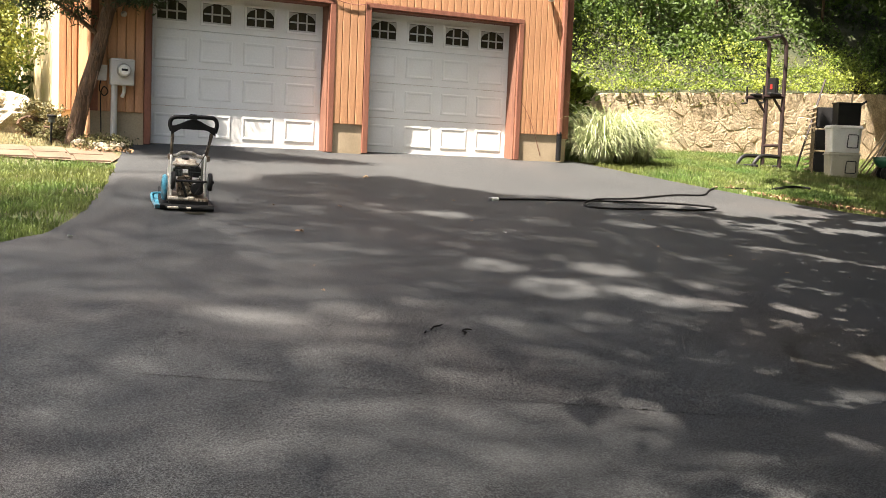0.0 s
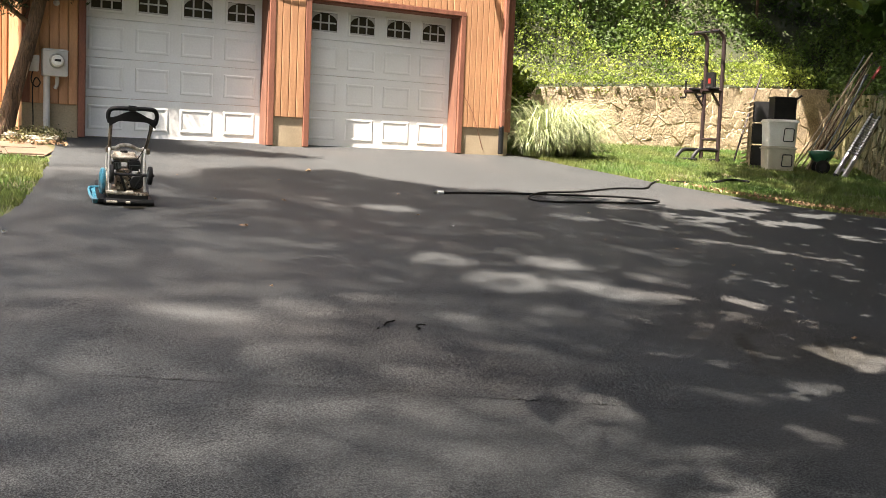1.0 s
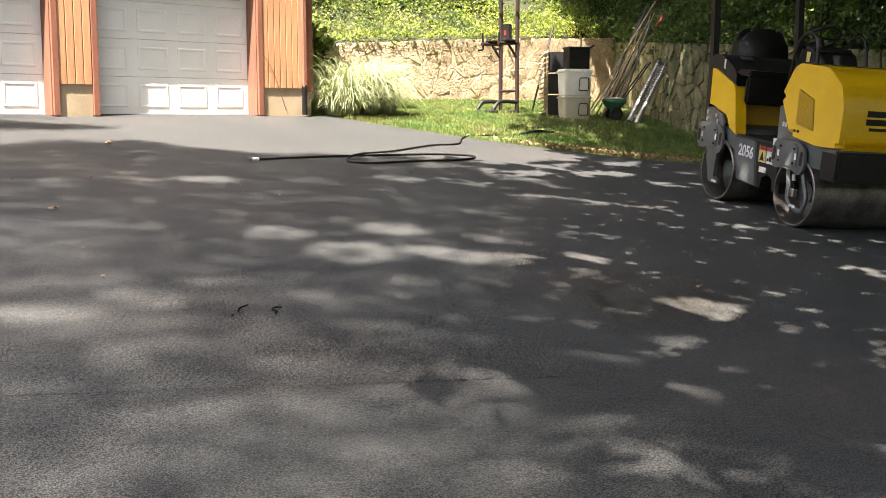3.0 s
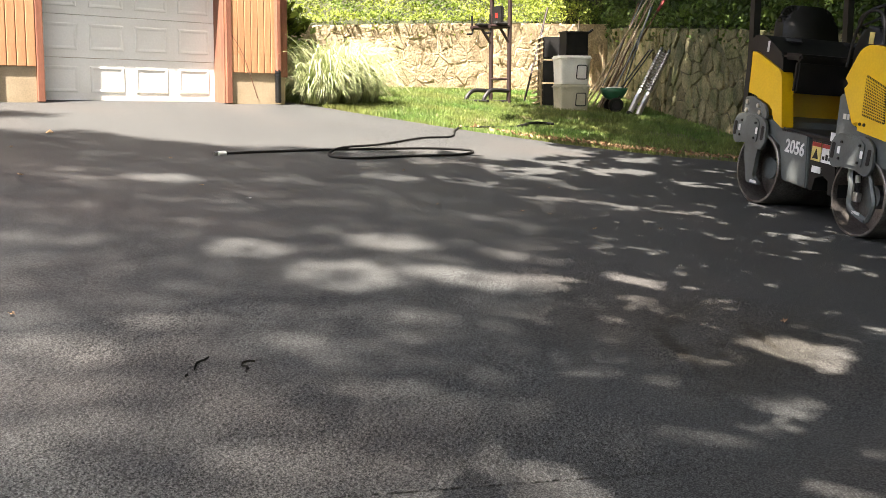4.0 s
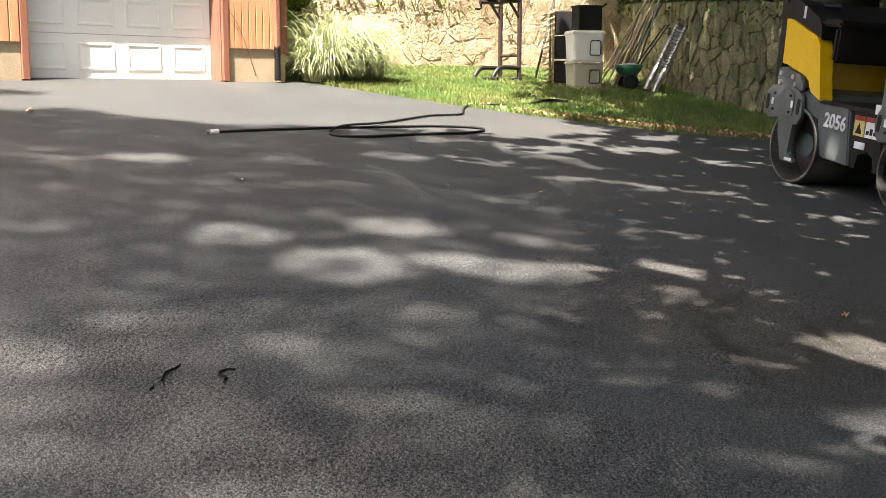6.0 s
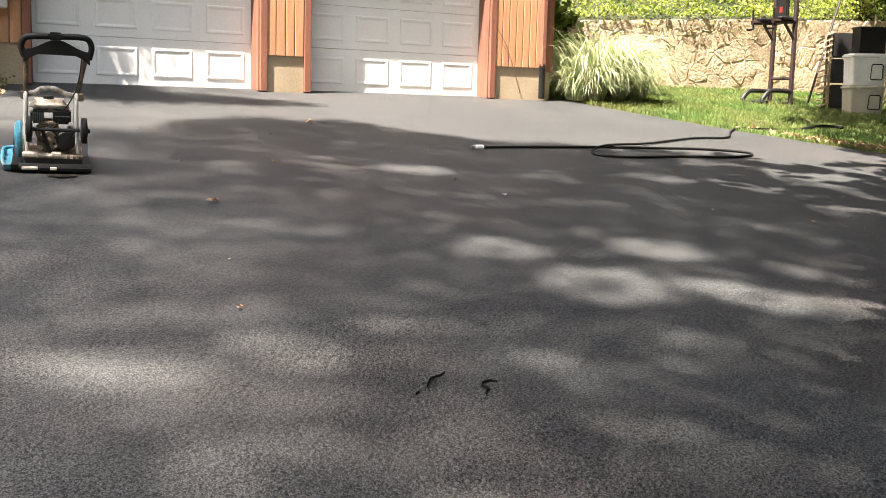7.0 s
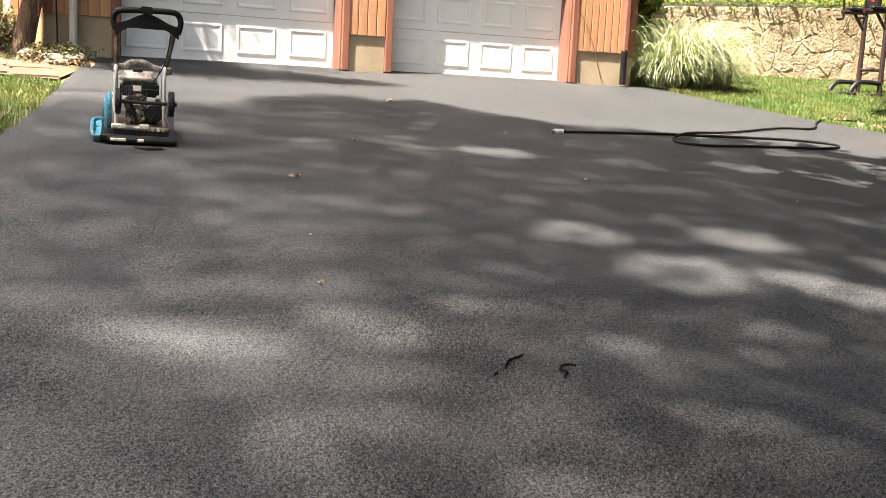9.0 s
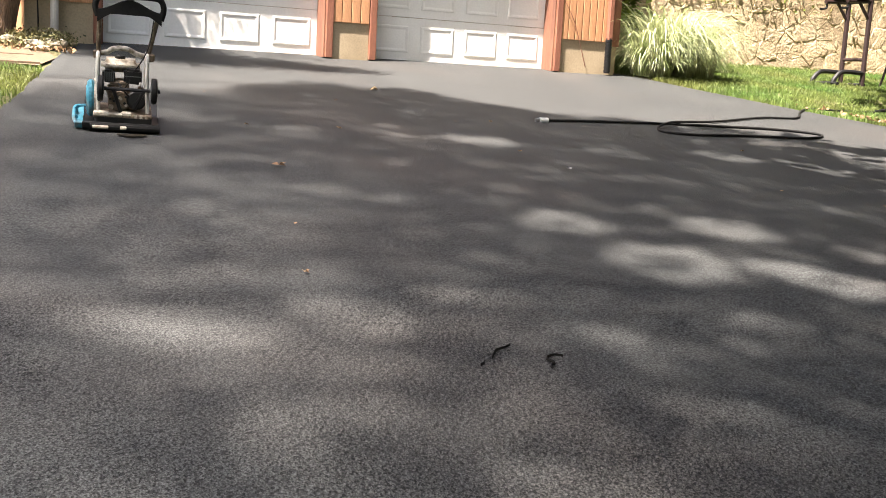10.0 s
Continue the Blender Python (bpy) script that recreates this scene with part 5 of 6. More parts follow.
def build_bins():
    m = upright(9.16, -0.82, -30)
    build_tote("storage_bin", m, 0.55, 0.42, 0.45, BEIGE_BIN, "beige plastic storage bin at the bottom of a stack")
    build_tote("storage_bin", m @ Matrix.Translation((0.0, 0.0, 0.452)) @ pose(0, 0, 0, 0, 0, 1), 0.56, 0.43, 0.49, WHITE_BIN, "white plastic storage bin stacked on a beige one")
    t = thing("black_crate", m @ Matrix.Translation((0.04, 0.02, 0.944)) @ pose(0, 0, 0, 0, 0, 4) @ Matrix.Diagonal((0.86, 0.9, 1, 1)), "black plastic crate holding tools on the bins", "crate")
    bm = bmesh.new()
    for a in ((-0.24, 0.24, -0.17, -0.155), (-0.24, 0.24, 0.155, 0.17), (-0.24, -0.225, -0.155, 0.155), (0.225, 0.24, -0.155, 0.155)):
        box(*a, 0.012, 0.40, 0.005, bm)
    box(-0.24, 0.24, -0.17, 0.17, 0.0, 0.012, bm=bm)
    part("tub", bm, BLACK_PLASTIC, t)
    part("rim", tube([(-0.25, -0.18, 0.40), (0.25, -0.18, 0.40), (0.25, 0.18, 0.40), (-0.25, 0.18, 0.40)], 0.014, closed=True, seg=6), BLACK_PLASTIC, t)
    h = thing("hand_tool", m @ Matrix.Translation((0.1, 0.0, 1.0)), "worn wooden tool handles sticking out of the crate", "tool")
    part("handle", tube([(0.0, 0, 0.0), (0.02, 0.0, 0.55)], 0.018, seg=7), WOOD_POLE, h)
    part("handle", tube([(0.0, 0.03, 0.2), (0.28, 0.0, 0.40)], 0.02, seg=7), BLACK_PLASTIC, h)
    # tower of black planter boxes with wooden slats on one side
    p = thing("planter_tower", upright(9.22, -0.28, -40), "tall black planter boxes with tan slatted side", "planter")
    for k in range(3):
        part("planter_box", box(-0.16, 0.28, -0.16, 0.20, 0.02 + 0.41 * k, 0.40 + 0.41 * k, 0.02, seg=2), BLACK_PLASTIC, p)
    part("slat_post", box(-0.20, -0.165, -0.18, -0.15, 0, 1.25, 0.004), WOOD_POLE, p)
    part("slat_post", box(-0.20, -0.165, 0.17, 0.20, 0, 1.25, 0.004), WOOD_POLE, p)
    for k in range(13):
        z = 0.04 + 0.093 * k
        part("slat", prism([(-0.30, z), (-0.165, z + 0.055), (-0.160, z + 0.075), (-0.31, z + 0.024)], -0.21, 0.21), WOOD_POLE, p)


def build_spreader():
    s = thing("seed_spreader", upright(10.0, -1.10, -35), "green push lawn spreader parked by the stone wall", "lawn spreader")
    bm = bmesh.new()
    rings = []
    for q, z in ((0.05, 0.22), (0.15, 0.25), (0.22, 0.34), (0.255, 0.43), (0.245, 0.43), (0.13, 0.28)):
        rings.append([bm.verts.new((math.cos(a) * q, math.sin(a) * q * 0.8, z)) for a in (math.tau * j / 24 for j in range(24))])
    for a, b in zip(rings, rings[1:]):
        for j in range(24):
            bm.faces.new((a[j], a[(j + 1) % 24], b[(j + 1) % 24], b[j]))
    bm.faces.new(rings[-1])
    hop = part("hopper", bm, GREEN_TUB, s, "green plastic hopper", smooth=True)
    part("seed_bag", blob((0.02, 0.0, 0.40), (0.19, 0.15, 0.06), 5, 0.2, 2), WHITE_BIN, hop)
    for y in (-0.16, 0.16):
        w = part("wheel", disc((0.0, y, 0.13), (0, 1, 0), 0.13, 0.03, seg=24, bevel=0.01), RUBBER, s)
        part("rim", disc((0.0, y, 0.13), (0, 1, 0), 0.07, 0.034, seg=16), BLACK_PLASTIC, w)
    part("axle", tube([(0, -0.18, 0.13), (0, 0.18, 0.13)], 0.012, seg=6), ZINC, s)
    for y in (-0.12, 0.12):
        part("handle_tube", tube(bend([(0.0, y, 0.14), (0.12, y, 0.36), (0.62, y * 0.8, 1.05), (0.66, y * 0.6, 1.10)], 4), 0.014, seg=7), BLACK_PLASTIC, s)
    part("handle_bar", tube([(0.66, -0.12, 1.10), (0.66, 0.12, 1.10)], 0.016, seg=7), BLACK_PLASTIC, s)
    part("spinner_box", box(-0.07, 0.07, -0.07, 0.07, 0.14, 0.22, 0.01), BLACK_PLASTIC, s)


def build_ladder():
    """A collapsed telescopic ladder leaning on the wall."""
    l = thing("telescopic_ladder", None, "collapsed aluminium telescopic ladder leaning on the stone wall", "ladder")
    a, b = Vector((10.0, -1.55, -0.17)), Vector((10.80, -1.62, 1.0))
    ax = (b - a).normalized()
    side = Vector((0.66, -0.75, 0)).normalized()
    side = (side - ax * side.dot(ax)).normalized()
    for s in (-0.072, 0.072):
        part("lower_rail", tube([a + side * s, a + ax * 0.50 + side * s], 0.052, seg=14), ZINC, l, "bright aluminium tube")
        part("foot", tube([a + side * s - ax * 0.03, a + side * s + ax * 0.015], 0.056, seg=12), BLACK_PLASTIC, l)
        for k in range(15):
            p = a + ax * (0.53 + 0.055 * k) + side * s
            part("collar", tube([p, p + ax * 0.040], 0.052 - 0.001 * k, seg=10), ZINC, l)
        part("upper_rail", tube([a + ax * 0.5 + side * s, b + side * s], 0.030, seg=8), GREY_PAINT, l)
    for k in range(15):
        p = a + ax * (0.55 + 0.055 * k)
        part("rung", tube([p - side * 0.08, p + side * 0.08], 0.020, seg=8), ZINC, l)
    part("rung", tube([a + ax * 0.16 - side * 0.09, a + ax * 0.16 + side * 0.09], 0.03, seg=8), ZINC, l)


def build_poles():
    rng = random.Random(8)
    for k in range(15):
        foot = Vector((10.25 + rng.uniform(-0.2, 0.25), -0.55 + rng.uniform(-0.25, 0.25), 0.0))
        foot.z = ground_z(foot.x, foot.y)
        top = Vector((11.5 + rng.uniform(-0.2, 0.2), -0.75 + rng.uniform(-0.2, 0.2), 1.75 + rng.uniform(-0.25, 0.55)))
        ob = thing("garden_pole", None, "weathered garden pole leaning in the wall's corner", "pole", "leaning poles")
        mid = foot.lerp(top, 0.5) + Vector((0, 0, rng.uniform(-0.05, 0.05)))
        part("shaft", tube(bend([foot, mid, top], 3), rng.uniform(0.010, 0.019), seg=6), (WOOD_POLE, WOOD_POLE, WOOD_POLE, BARK, GREY_PAINT)[k % 5], ob)
        if k == 3:
            part("tip", tube([top - (top - foot).normalized() * 0.3, top], 0.03, seg=7), RED, ob, "red plastic pole end")
    s = thing("iron_bar", None, "dark iron bar leaning beside the planter boxes", "bar")
    part("shaft", tube([(9.10, 0.24, 0.02), (9.80, 0.33, 1.78)], 0.02, seg=7), RUST_STEEL, s)


def build_hose():
    pts = [(0.0, -4.33), (0.6, -4.29), (1.38, -4.28), (1.9, -4.31), (2.57, -4.36), (3.0, -4.54), (2.92, -4.72), (2.55, -4.83), (1.98, -4.80), (1.31, -4.83), (1.03, -4.72),
           (1.1, -4.52), (1.43, -4.32), (2.09, -4.08), (3.13, -3.64), (3.68, -3.57), (4.19, -3.10), (4.64, -2.80), (5.23, -2.84), (5.67, -2.82)]
    h = thing("drain_hose", None, "black rubber hose lying loosely across the asphalt", "hose")
    line = []
    for i, p in enumerate(bend([(x, y, 0) for x, y in pts], 5)):
        lift = 0.019 + 0.026 * math.exp(-((i - 60) / 4) ** 2)
        line.append((p.x, p.y, ground_z(p.x, p.y) + lift))
    part("tube", tube(line, 0.0125, seg=8), RUBBER, h, smooth=True)
    e = Vector(line[0])
    part("coupling", tube([e - Vector((0.06, 0, 0)), e + Vector((0.02, 0, 0))], 0.024, seg=12), LABEL_WHITE, h, "pale coupling")
    part("coupling_ring", tube([e - Vector((0.10, 0, 0)), e - Vector((0.07, 0, 0))], 0.018, seg=12), ZINC, h)
    g = thing("short_hose", None, "short black hose end lying in the grass", "hose")
    part("tube", tube(bend([(5.5, -3.0, ground_z(0, -3.0) + 0.05), (6.1, -2.75, ground_z(0, -2.75) + 0.06), (6.4, -2.85, ground_z(0, -2.8) + 0.05)], 5), 0.02, seg=7), RUBBER, g)


def build_pampas():
    p = thing("ornamental_grass", None, "pale striped ornamental grass clump beside the garage corner", "ornamental grass")
    rng = random.Random(3)
    verts, faces = [], []
    for cx, cy, n, hh in ((4.28, -0.28, 950, 1.0), (4.80, -0.10, 950, 0.98), (5.2, -0.08, 420, 0.8), (4.0, -0.25, 260, 0.85)):
        for _ in range(n):
            a = rng.uniform(0, math.tau)
            r0 = 0.15 * rng.random() ** 0.5
            bx, by = cx + math.cos(a) * r0, cy + math.sin(a) * r0
            a += rng.gauss(0, 0.35)
            arc = rng.uniform(0.75, 1.85)               # past 1 the blade hangs over again
            h = hh * rng.uniform(0.45, 1.05) * (1.15 - 0.2 * arc)
            if rng.random() < 0.35:                     # low outer blades that hide the foot of the clump
                arc, h = rng.uniform(1.4, 1.9), hh * rng.uniform(0.22, 0.5)
            reach = (h + 0.12) * rng.uniform(0.28, 0.75) * arc
            w = rng.uniform(0.004, 0.0085)
            base = len(verts)
            tx, ty = -math.sin(a) * w, math.cos(a) * w
            for s in range(8):
                t = s / 7
                q = reach * t ** 1.25
                z = ground_z(bx, by) + h * (2 * t * arc - (t * arc) ** 2)
                k = (0.7 + 0.6 * t) * (1 - t ** 4)
                verts.append((bx + math.cos(a) * q - tx * k, by + math.sin(a) * q - ty * k, max(z, ground_z(bx, by) + 0.02)))
                verts.append((bx + math.cos(a) * q + tx * k, by + math.sin(a) * q + ty * k, max(z, ground_z(bx, by) + 0.02) + 0.003))
            for s in range(7):
                i = base + 2 * s
                faces.append((i, i + 1, i + 3, i + 2))
    raw("blades", verts, faces, PAMPAS, p)


def grass_patch(name, pts, height, label, seed, mat=None):
    rng = random.Random(seed)
    verts, faces = [], []
    for x, y in pts:
        z = ground_z(x, y)
        a = rng.uniform(0, math.tau)
        h = height * rng.uniform(0.4, 1.25)
        lean = h * rng.uniform(0.2, 1.0)
        b = rng.uniform(0, math.tau)
        w = rng.uniform(0.003, 0.006)
        i = len(verts)
        dx, dy = math.cos(a) * w, math.sin(a) * w
        ex, ey = math.cos(b) * lean, math.sin(b) * lean
        verts += [(x - dx, y - dy, z - 0.01), (x + dx, y + dy, z - 0.01), (x + ex * 0.4 + dx * 0.7, y + ey * 0.4 + dy * 0.7, z + h * 0.65), (x + ex * 0.4 - dx * 0.7, y + ey * 0.4 - dy * 0.7, z + h * 0.65), (x + ex, y + ey, z + h)]
        faces += [(i, i + 1, i + 2, i + 3), (i + 3, i + 2, i + 4)]
    ob = raw(name, verts, faces, mat or GRASS)
    tagged(ob, label, "grass", kind="stuff")


def build_grass():
    rng = random.Random(5)
    pts = []
    while len(pts) < 85000:
        x, y = rng.uniform(3.6, 14), rng.uniform(-7.5, 2.4)
        wall_x = lerp_line([(p[1], p[0]) for p in reversed(RIGHT_WALL)], y)
        if x < lerp_line(RIGHT_EDGE, y) + 0.02 * rng.random() - 0.03 or x > wall_x - 0.05 or (y > -0.4 and x < 3.7):
            continue
        if noise.noise((x * 1.2, y * 1.2, 3)) < -0.28 and rng.random() < 0.8:
            continue
        pts.append((x, y))
    grass_patch("lawn_grass", pts, 0.06, "short sunlit lawn grass beside the stone walls", 6)
    pts = []
    while len(pts) < 85000:
        x, y = rng.uniform(-9.5, -3.6), rng.uniform(-9.5, -1.9)
        if x > lerp_line(LEFT_EDGE, y) + 0.05 * rng.random() - 0.03 or y > -2.15 - 0.28 * (x + 5):
            continue
        if noise.noise((x * 1.5, y * 1.5, 8)) < -0.25 and rng.random() < 0.7:
            continue
        pts.append((x, y))
    grass_patch("verge_grass", pts, 0.045, "patchy green and straw-coloured lawn beside the driveway", 7)
    pts = [(rng.uniform(-8, -3.75), rng.uniform(-1.0, 1.6)) for _ in range(9000)]
    pts = [(x, y) for x, y in pts if x < -3.9 or y < -0.5]
    grass_patch("dry_grass", pts, 0.028, "dry yellow grass and litter by the house corner", 9, STRAW)


build_power_tower()
build_bins()
build_spreader()
build_ladder()
build_poles()
build_hose()
build_pampas()
build_grass()


# ---- by the house corner ----
def build_meter():
    m = thing("electric_meter", None, "grey electric meter box on the orange siding", "electric meter")
    part("box", box(-3.75, -3.44, FRONT - 0.14, FRONT - 0.0, 0.75, 1.10, 0.01, seg=2), GREY_BOX, m)
    part("lid_seam", box(-3.755, -3.435, FRONT - 0.146, FRONT - 0.0, 1.07, 1.085, 0.003), GREY_BOX, m)
    ring = part("meter_ring", disc((-3.58, FRONT - 0.16, 0.945), (0, 1, 0), 0.095, 0.022, seg=32, inner=0.075, bevel=0.006), ZINC, m)
    part("meter_glass", disc((-3.58, FRONT - 0.175, 0.945), (0, 1, 0), 0.076, 0.035, seg=28, bevel=0.02), WHITE_BIN, ring)
    part("dial", box(-3.62, -3.54, FRONT - 0.213, FRONT - 0.2105, 0.935, 0.965), BLACK_PLASTIC, ring)
    part("conduit", tube([(-3.69, FRONT - 0.07, 0.75), (-3.69, FRONT - 0.07, -0.1)], 0.042, seg=12), GREY_BOX, m, "grey conduit pipe down to the ground")
    part("conduit", tube(bend([(-3.56, FRONT - 0.06, 0.75), (-3.56, FRONT - 0.06, 0.66), (-3.58, FRONT - 0.03, 0.60)], 4), 0.025, seg=10), GREY_BOX, m)
    b = thing("junction_box", None, "small grey utility box beside the meter", "junction box")
    part("box", box(-3.94, -3.79, FRONT - 0.08, FRONT - 0.0, 0.80, 1.0, 0.008, seg=2), GREY_BOX, b)
    part("cover", box(-3.945, -3.785, FRONT - 0.088, FRONT - 0.08, 0.90, 1.005, 0.003), GREY_BOX, b)
    w = thing("cable_coil", None, "loose dark cable hanging on the wall", "cable")
    part("cable", tube(bend([(-3.86, FRONT - 0.05, 0.80), (-3.88, FRONT - 0.07, 0.68), (-3.82, FRONT - 0.08, 0.60), (-3.77, FRONT - 0.07, 0.66), (-3.82, FRONT - 0.06, 0.72), (-3.86, FRONT - 0.05, 0.60), (-3.85, FRONT - 0.04, 0.2), (-3.85, FRONT - 0.04, 0.0)], 5), 0.008, seg=6), RUBBER, w)
    s = thing("wall_sensor", None, "small round outdoor sensor on the siding", "sensor")
    part("base", disc((-3.57, FRONT - 0.015, 1.70), (0, 1, 0), 0.04, 0.014, seg=18, bevel=0.004), GREY_BOX, s)
    part("head", tube([(-3.57, FRONT - 0.03, 1.70), (-3.57, FRONT - 0.115, 1.685)], 0.026, seg=12), GREY_BOX, s)
    f = thing("floodlight", None, "white floodlight under the eaves by the corner", "floodlight")
    part("base", disc((3.03, FRONT - 0.012, 2.72), (0, 1, 0), 0.055, 0.012, seg=16), WHITE_BIN, f)
    part("arm", tube([(3.03, FRONT - 0.02, 2.72), (3.03, FRONT - 0.09, 2.66)], 0.018, seg=8), WHITE_BIN, f)
    part("lamp_head", tube([(3.03, FRONT - 0.07, 2.70), (3.03, FRONT - 0.13, 2.53)], 0.045, seg=16, r_end=0.055), WHITE_BIN, f)
    d = thing("downspout", None, "brown downspout with black corrugated drain elbow", "downspout")
    part("pipe", box(3.30, 3.37, FRONT - 0.10, FRONT - 0.03, 0.42, 5.3, 0.008), TRIM, d)
    line = [(3.335, FRONT - 0.065, 0.44 - 0.022 * k) for k in range(22)]
    for k, p in enumerate(line[:-1]):
        part("drain_ring", disc(p, (0, 0, 1), 0.048 if k % 2 else 0.040, 0.011, seg=12), BLACK_PLASTIC, d)
    c = thing("wire", None, "thin brown wire strung along the siding", "wire")
    part("strand", tube(bend([(-0.72, FRONT - 0.02, 2.26), (-0.5, FRONT - 0.02, 2.18), (-0.25, FRONT - 0.02, 2.15), (-0.05, FRONT - 0.02, 2.18)], 4), 0.007, seg=5), TRIM, c)
    part("strand", tube(bend([(2.60, FRONT - 0.03, 0.92), (2.80, FRONT - 0.03, 0.62), (3.02, FRONT - 0.02, 0.05)], 4), 0.005, seg=5), TRIM, c)


def build_wing():
    """The stepped-back wing of the house with its sunlit end wall."""
    w = thing("house_wing", None, "stepped-back house wing with a sunlit side wall", "house")
    part("wall", box(-4.23, -3.99, 0.92, 8.0, 0.42, 5.2), SIDING, w)
    part("foundation", box(-4.20, -3.99, 0.95, 8.0, -0.2, 0.42), CREAM_BOARD, w, "pale painted foundation")
    part("corner_board", box(-4.245, -4.15, 0.895, 0.918, 0.40, 5.2, 0.004), SIDING, w)
    for k in range(1, 5):
        part("board", box(-4.246, -4.232, 0.92 + 1.1 * k, 1.0 + 1.1 * k, 0.42, 5.2, 0.003), CREAM_BOARD, w)
    part("side_cladding", box(-4.236, -4.231, 0.93, 7.9, 0.43, 5.1), CREAM_BOARD, w, "pale yellow side cladding in full sun")
    for k in range(2):
        part("board", box(-4.14 + 0.075 * k, -4.08 + 0.075 * k, 0.898, 0.919, 0.42, 5.2, 0.004), SIDING, w)


def build_boulder():
    b = part("boulder", blob((-5.02, 1.0, 0.28), (0.56, 0.5, 0.34), 3, 0.33, 4, 1.5), BOULDER)
    tagged(b, "large pale rough boulder in dry grass", "boulder")
    rng = random.Random(17)
    for k in range(7):
        x, y = rng.uniform(-4.15, -3.75), rng.uniform(-1.15, -0.55)
        s = rng.uniform(0.05, 0.11)
        tagged(part("edging_stone", blob((x, y, ground_z(x, y) + s * 0.4), (s * 1.4, s, s * 0.6), 20 + k, 0.3, 2), BOULDER), "rough grey-brown edging stone by the path", "stone", "edging stones")


def build_juniper():
    t = thing("juniper_tree", None, "leaning juniper with shaggy bark at the house corner", "tree")
    part("trunk", tube(bend([(-4.22, -0.45, -0.15), (-4.17, -0.45, 0.2), (-4.08, -0.45, 0.6), (-3.95, -0.45, 1.05), (-3.83, -0.45, 1.55), (-3.74, -0.45, 2.0), (-3.7, -0.5, 2.9)], 5), 0.115, seg=14, r_end=0.07), BARK, t)
    rng = random.Random(31)
    limbs = [((-3.88, -0.45, 1.36), (-4.25, -0.5, 1.62), (-4.65, -0.6, 1.86)), ((-3.78, -0.45, 1.8), (-4.1, -0.8, 2.1), (-4.5, -1.2, 2.5)),
             ((-3.76, -0.45, 1.75), (-3.55, -0.55, 1.86), (-3.35, -0.6, 2.0)), ((-3.75, -0.45, 2.2), (-3.6, -1.0, 2.6), (-3.7, -1.6, 2.9)), ((-3.74, -0.45, 2.5), (-4.1, -0.4, 3.0), (-4.6, -0.5, 3.3))]
    pts = []
    for a, b, c in limbs:
        part("limb", tube(bend([a, b, c], 5), 0.04, seg=8, r_end=0.012), BARK, t)
        for _ in range(14):
            e = Vector(b).lerp(Vector(c), rng.uniform(-0.1, 1.25)) + Vector((rng.gauss(0, 0.14), rng.gauss(0, 0.14), rng.gauss(0.03, 0.08)))
            for _ in range(110):
                pts.append(e + Vector((rng.gauss(0, 0.10), rng.gauss(0, 0.10), rng.gauss(0, 0.055))))
    for _ in range(70):
        e = Vector((rng.gauss(-4.0, 0.65), rng.gauss(-1.35, 0.5), rng.uniform(2.5, 4.2)))
        for _ in range(80):
            pts.append(e + Vector((rng.gauss(0, 0.16), rng.gauss(0, 0.16), rng.gauss(0, 0.10))))
    for _ in range(60):
        e = Vector((rng.uniform(-5.5, -4.05), rng.gauss(-0.80, 0.12), rng.uniform(2.75, 3.7)))
        for _ in range(80):
            pts.append(e + Vector((rng.gauss(0, 0.15), rng.gauss(0, 0.15), rng.gauss(0, 0.10))))
    for _ in range(26):
        e = Vector((rng.gauss(-4.85, 0.34), rng.gauss(-0.8, 0.25), rng.uniform(2.0, 2.6)))
        for _ in range(80):
            pts.append(e + Vector((rng.gauss(0, 0.14), rng.gauss(0, 0.14), rng.gauss(0, 0.08))))
    bough = [(-3.72, -0.5, 2.7), (-3.6, -1.3, 3.1), (-3.1, -1.75, 3.35), (-2.6, -1.95, 3.5)]
    part("limb", tube(bend(bough, 5), 0.04, seg=8, r_end=0.012), BARK, t)
    for _ in range(95):
        f = rng.random()
        e = Vector((-5.2 + 2.75 * f, -1.35 - 0.65 * f, 3.3)) + Vector((rng.gauss(0, 0.16), rng.gauss(0, 0.30 * (1 - 0.6 * f)), rng.gauss(0, 0.18)))
        for _ in range(85):
            pts.append(e + Vector((rng.gauss(0, 0.13), rng.gauss(0, 0.08), rng.gauss(0, 0.07))))
    leaf_mesh("foliage", [p + Vector((rng.gauss(0, 0.03), rng.gauss(0, 0.03), rng.gauss(0, 0.02))) for p in pts for _ in range(2)], 0.017, NEEDLES, t, seed=71, long=4.5)
    # strips of bark and dead twigs
    for k in range(9):
        z = rng.uniform(0.3, 1.8)
        x = -4.2 + 0.26 * z
        part("bark_strip", tube([(x + rng.uniform(-0.08, 0.06), -0.57, z), (x + rng.uniform(-0.10, 0.10), -0.60, z + rng.uniform(0.15, 0.35))], 0.012, seg=5), BARK, t)


